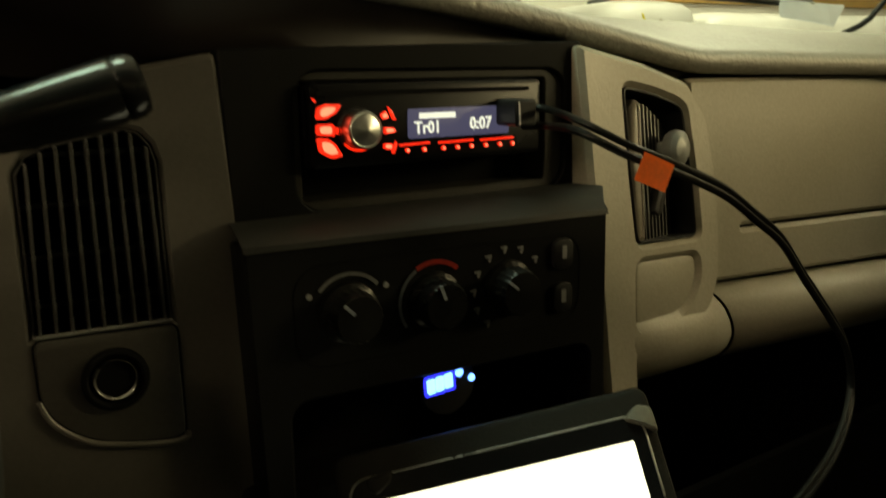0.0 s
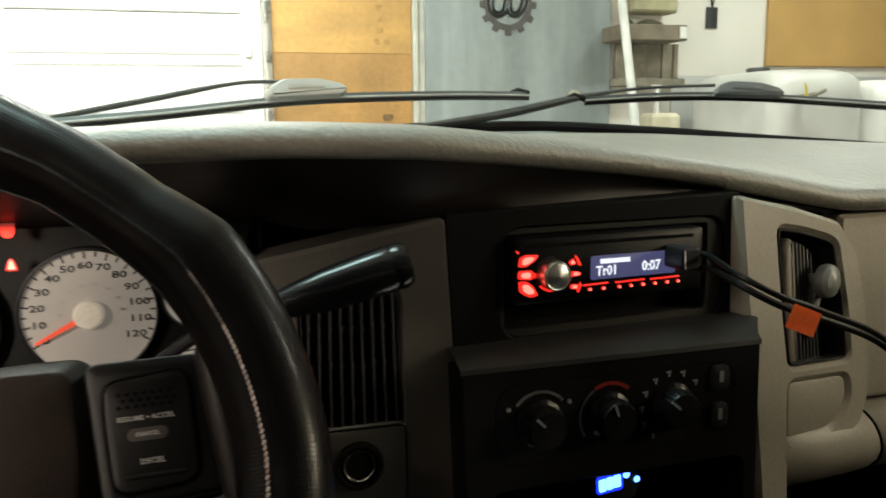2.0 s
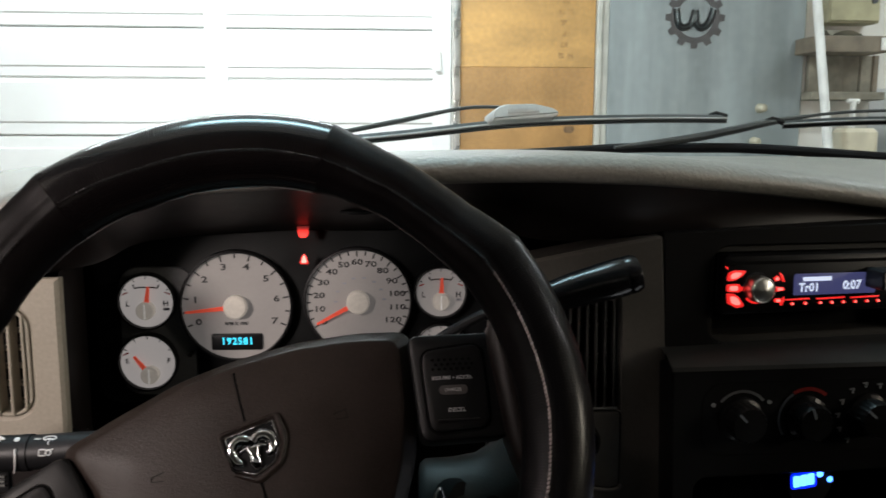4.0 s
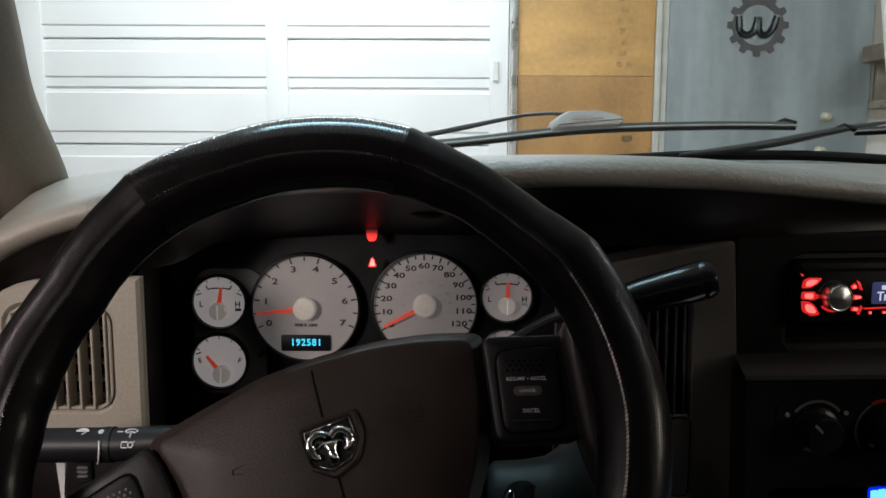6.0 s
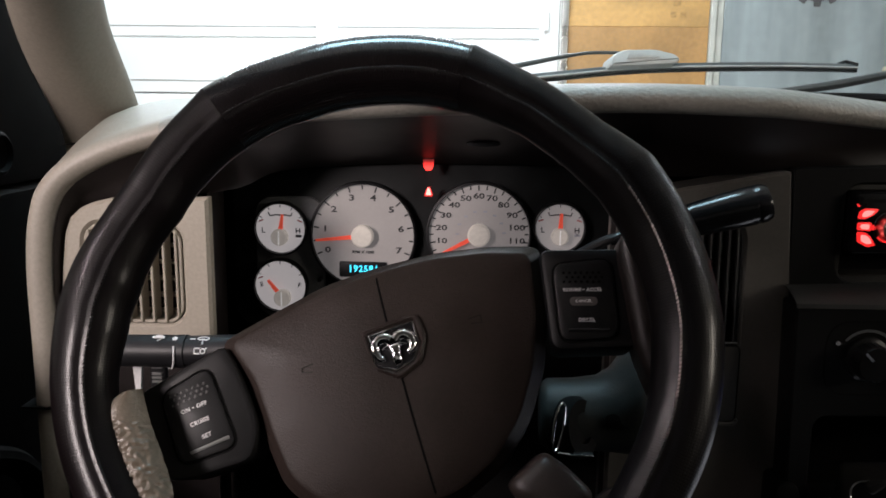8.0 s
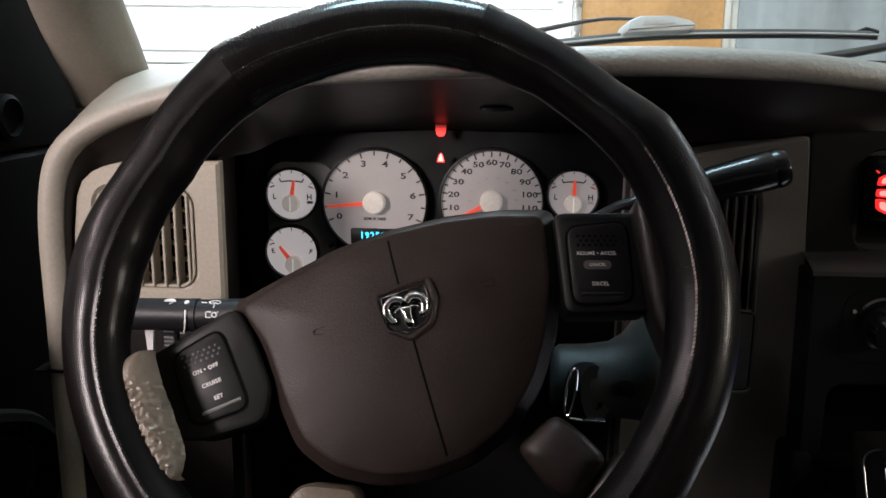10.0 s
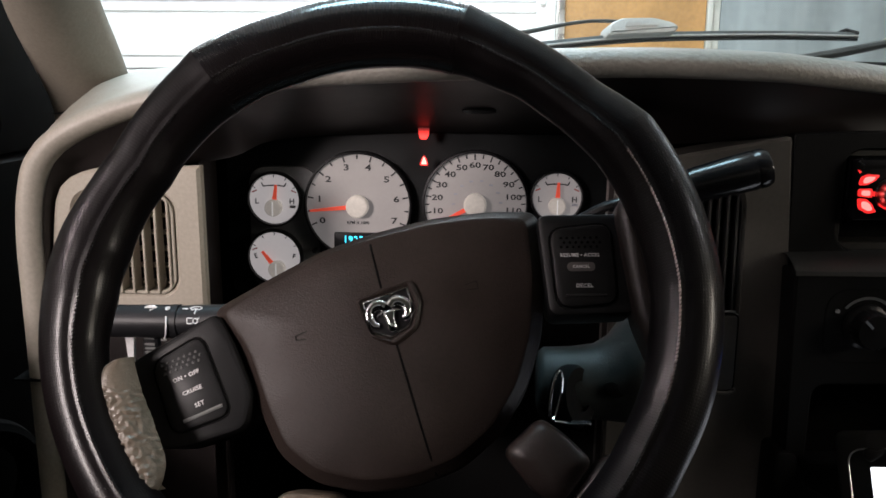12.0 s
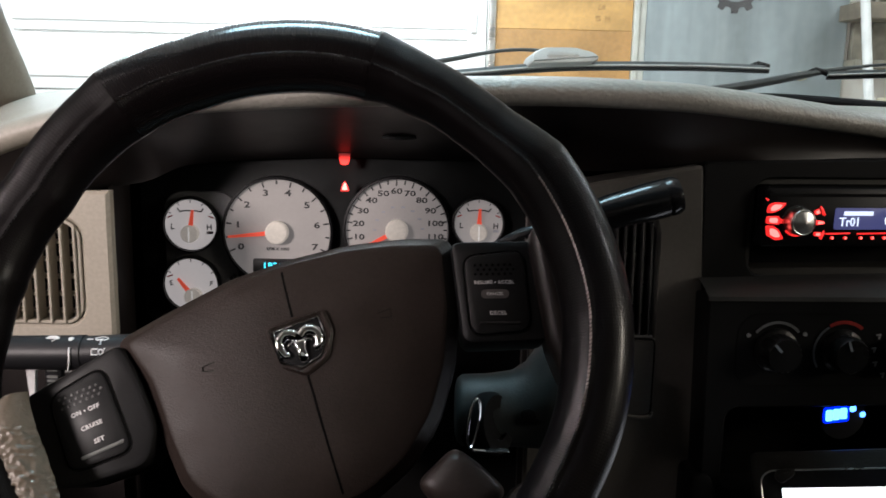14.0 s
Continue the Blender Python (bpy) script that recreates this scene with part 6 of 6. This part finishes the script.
# ---- climate controls ----
cc = thing("climate_controls", "black climate control panel with three round knobs", "climate controls", CP @ Vector((0.15, -0.03, 0)))
for kx, kz, kind in ((0.072, -0.0285, 0), (0.136, -0.0295, 1), (0.1975, -0.029, 2)):
    K = CP @ Matrix.Translation((kx, kz, 0))
    bm = mesh()
    prof = [(0.021, 0, 0), (0.0205, 0.003, 0), (0.0172, 0.005, 0.02), (0.0166, 0.017, 0.03), (0.0155, 0.0195, 0.01), (0.0005, 0.0205, 0)]
    loops(bm, [[(r * (1 + f * math.cos(20 * b)) * math.cos(b), r * (1 + f * math.cos(20 * b)) * math.sin(b), z) for b in [2 * math.pi * q / 80 for q in range(80)]] for r, z, f in prof], K, True, True, True)
    knob = part("knob", bm, mat("knob_black", (0.004, 0.004, 0.004), 0.28, spec=0.18), cc)
    bm = mesh()
    a = radians((135, 110, 140)[kind])
    bar(bm, (0.006 * math.cos(a), 0.006 * math.sin(a), 0.0205), (0.016 * math.cos(a), 0.016 * math.sin(a), 0.0205), 0.0022, 0.0004, K)
    part("pointer", bm, BLUEPRINT, knob)

    def arc(a0, a1, r, w, m):
        bm = mesh()
        n = 16
        pts = [[(rr_ * math.cos(radians(a0 + (a1 - a0) * i / n)), rr_ * math.sin(radians(a0 + (a1 - a0) * i / n)), 0.0012) for i in range(n + 1)] for rr_ in (r, r + w)]
        loops(bm, pts, K, closed=False)
        bmesh.ops.solidify(bm, geom=bm.faces[:], thickness=0.0006)
        part("scale", bm, m, cc)
    if kind == 0:
        arc(40, 140, 0.0255, 0.0026, PALEPRINT)
        for a in (30, 152):
            bm = mesh()
            lathe(bm, [(0.002, 0), (0.002, 0.0016)], 8, K @ Matrix.Translation((0.031 * math.cos(radians(a)), 0.031 * math.sin(radians(a)), 0)))
            part("symbol", bm, PALEPRINT, cc)
    elif kind == 1:
        arc(50, 120, 0.0262, 0.0034, REDPRINT)
        arc(122, 215, 0.0262, 0.0022, BLUEPRINT)
    else:
        for a in (40, 70, 98, 125, 152, 178, 205, 232):
            bm = mesh()
            Q = K @ Matrix.Translation((0.03 * math.cos(radians(a)), 0.03 * math.sin(radians(a)), 0.001))
            bar(bm, (-0.003, 0.001, 0), (0.002, 0.0015, 0), 0.0014, 0.0005, Q)
            bar(bm, (0.0, -0.003, 0), (0.001, 0.002, 0), 0.0018, 0.0005, Q)
            part("symbol", bm, PALEPRINT, cc)
for z in (-0.008, -0.042):
    bm = mesh()
    prism(bm, rr(0.236, z - 0.012, 0.254, z + 0.011, 0.006), 0.0, 0.004, 0.0015, CP)
    b = part("push_button", bm, BLACK, cc)
    bm = mesh()
    box(bm, (0.243, z - 0.004, 0.004), (0.247, z + 0.006, 0.0045), 0, CP)
    part("symbol", bm, PALEPRINT, b)

# ---- voltmeter, tablet, cables ----
vm = thing("usb_voltmeter", "small black socket charger with blue lit digits", "voltmeter", (0.25, 0.53, 1.19))
VMm = facing((0.25, 0.53, 1.197), (1, 0.12, 0.06))
bm = mesh()
lathe(bm, [(0.012, -0.06), (0.014, -0.02), (0.023, -0.004), (0.023, 0), (0.021, 0.0005)], 28, VMm @ Matrix.Translation((0.003, 0.003, 0)))
part("body", bm, BLACK, vm)
for i in range(3):
    bm = mesh()
    box(bm, (-0.0162 + i * 0.0075, 0.0005 + 0.0004 * i, 0.0014), (-0.0094 + i * 0.0075, 0.0115 + 0.0004 * i, 0.0019), 0.0012, VMm)
    part("digit", bm, BLUEHOT, vm, "glowing blue digit")
# glowing plate added to paint the blue halo round the digits
bm = mesh()
prism(bm, rr(-0.0185, -0.0018, 0.0082, 0.014, 0.003), 0.0006, 0.0013, 0, VMm)
part("halo_plate", bm, BLUE, vm, "blue glowing plate painting a halo round the digits")
for x, z, r in ((0.0122, 0.0105, 0.0036), (0.0228, 0.0035, 0.003)):
    bm = mesh()
    lathe(bm, [(r, 0.001), (r * 0.8, 0.002)], 12, VMm @ Matrix.Translation((x, z, 0)))
    part("led", bm, BLUEHOT, vm, "blue indicator")

tb = thing("tablet", "tablet with a blank white screen in a dark case", "tablet", (0.27, 0.48, 1.05))
TB = facing((0.153, 0.506, 1.169), (0.903, -0.372, 0.213), (-0.205, -0.826, 0.53))
bm = mesh()
prism(bm, rr(-0.001, -0.2, 0.218, 0.0045, 0.009), -0.02, -0.003, 0.004, TB)
part("case", bm, CASE, tb, "worn dark grey case")
bm = mesh()
ring(bm, rr(0.008, -0.19, 0.21, -0.0128, 0.013), rr(0.0096, -0.1884, 0.2084, -0.0144, 0.0115), -0.004, 0.001, 0.0005, TB)
part("silver_rim", bm, STEEL, tb)
bm = mesh()
prism(bm, rr(0.0094, -0.1886, 0.2086, -0.0142, 0.0116), -0.004, 0.0006, 0, TB)
body = part("body", bm, mat("tablet_glass", (0.006, 0.006, 0.007), 0.12), tb)
bm = mesh()
prism(bm, rr(0.026, -0.18, 0.2, -0.0295, 0.001), 0.0004, 0.001, 0, TB)
part("screen", bm, SCREEN, body, "blank white lit screen")
for pts, m, lb in (([(0.0225, -0.0135), (0.04, -0.0125), (0.0385, -0.0185), (0.027, -0.026), (0.0205, -0.021)], CASE, "dark corner clip"), ([(0.1965, -0.0155), (0.2075, -0.0075), (0.2165, -0.011), (0.217, -0.028), (0.2095, -0.0225)], mat("worn_clip_plastic", (0.1, 0.088, 0.07), 0.45), "worn pale corner clip")):
    bm = mesh()
    prism(bm, rounded(pts, 0.003), -0.004, 0.006, 0.002, TB)
    part("corner_clip", bm, m, tb, lb)

bm = mesh()
us = RF @ Vector((0.2232, 0.1, 0.02))
RUN = [Vector(q) for q in ((0.322, 0.473, 1.394), (0.346, 0.452, 1.379), (0.384, 0.45, 1.3645), (0.44, 0.46, 1.343), (0.48, 0.467, 1.32), (0.52, 0.476, 1.296), (0.553, 0.48, 1.262), (0.6, 0.48, 1.209), (0.614, 0.479, 1.184), (0.617, 0.475, 1.154), (0.597, 0.462, 1.132), (0.568, 0.45, 1.111), (0.532, 0.44, 1.094), (0.49, 0.43, 1.075), (0.43, 0.4, 1.05))]
tube(bm, spline([us, us + Vector((0.008, -0.012, -0.001))] + RUN), 0.0027, 8)
tagged(part("usb_cable", bm, RUBBER), "thin black cable hanging from the radio", "cable")
bm = mesh()
us2 = RF @ Vector((0.2232, 0.0865, 0.012))
tube(bm, spline([us2, us2 + Vector((0.012, -0.02, 0.0))] + [q + Vector((-0.001, -0.003, -0.0072 if k < 2 else -0.0058)) for k, q in enumerate(RUN)]), 0.003, 8)
tagged(part("usb_cable", bm, RUBBER), "black cable bound to a thinner one", "cable")
bm = mesh()
OT = facing((0.3635, 0.443, 1.3597), (1, -0.05, -0.4))
loops(bm, [[(-0.0145, y, 0.002 * math.sin(40 * y + 1)), (-0.005, y, 0.0012), (0.005, y, 0.0005), (0.0145, y, -0.001)] for y in (0.0098, 0.004, -0.004, -0.0098)], OT, closed=False)
bmesh.ops.solidify(bm, geom=bm.faces[:], thickness=0.0006)
tagged(part("cable_label", bm, ORANGE), "bright orange paper label folded round the cables", "label")
bm = mesh()
corner = [Vector(q) for q in ((1.012, 0.95, 1.5), (1.132, 0.95, 1.487), (1.171, 0.97, 1.522), (1.027, 0.965, 1.527))]
loops(bm, [[corner[0].lerp(corner[1], i / 4).lerp(corner[3].lerp(corner[2], i / 4), j / 3) + Vector((0, 0.003 * math.sin(2 * i + j), 0)) for i in range(5)] for j in range(4)], I4, closed=False)
bmesh.ops.solidify(bm, geom=bm.faces[:], thickness=0.0006)
tagged(part("paper_slip", bm, PAPER), "pale blue paper slip at the windscreen foot", "paper")
tw = thing("tank_tap", "small dark tap with a yellow tag on the tank", "tap", (2.58, 3.19, 1.63))
bm = mesh()
tube(bm, spline([(2.53, 3.2, 1.61), (2.545, 3.16, 1.615), (2.575, 3.14, 1.625), (2.62, 3.14, 1.645)]), [0.016] * 8 + [0.013] * 8 + [0.009] * 9, 10)
part("spout", bm, DARKWOOD, tw)
bm = mesh()
tube(bm, [(2.535, 3.16, 1.615), (2.525, 3.15, 1.655), (2.515, 3.15, 1.675)], [0.008, 0.006, 0.004], 8)
part("tag", bm, mat("yellow_tag", (0.6, 0.5, 0.08), 0.6), tw, "yellow tag")
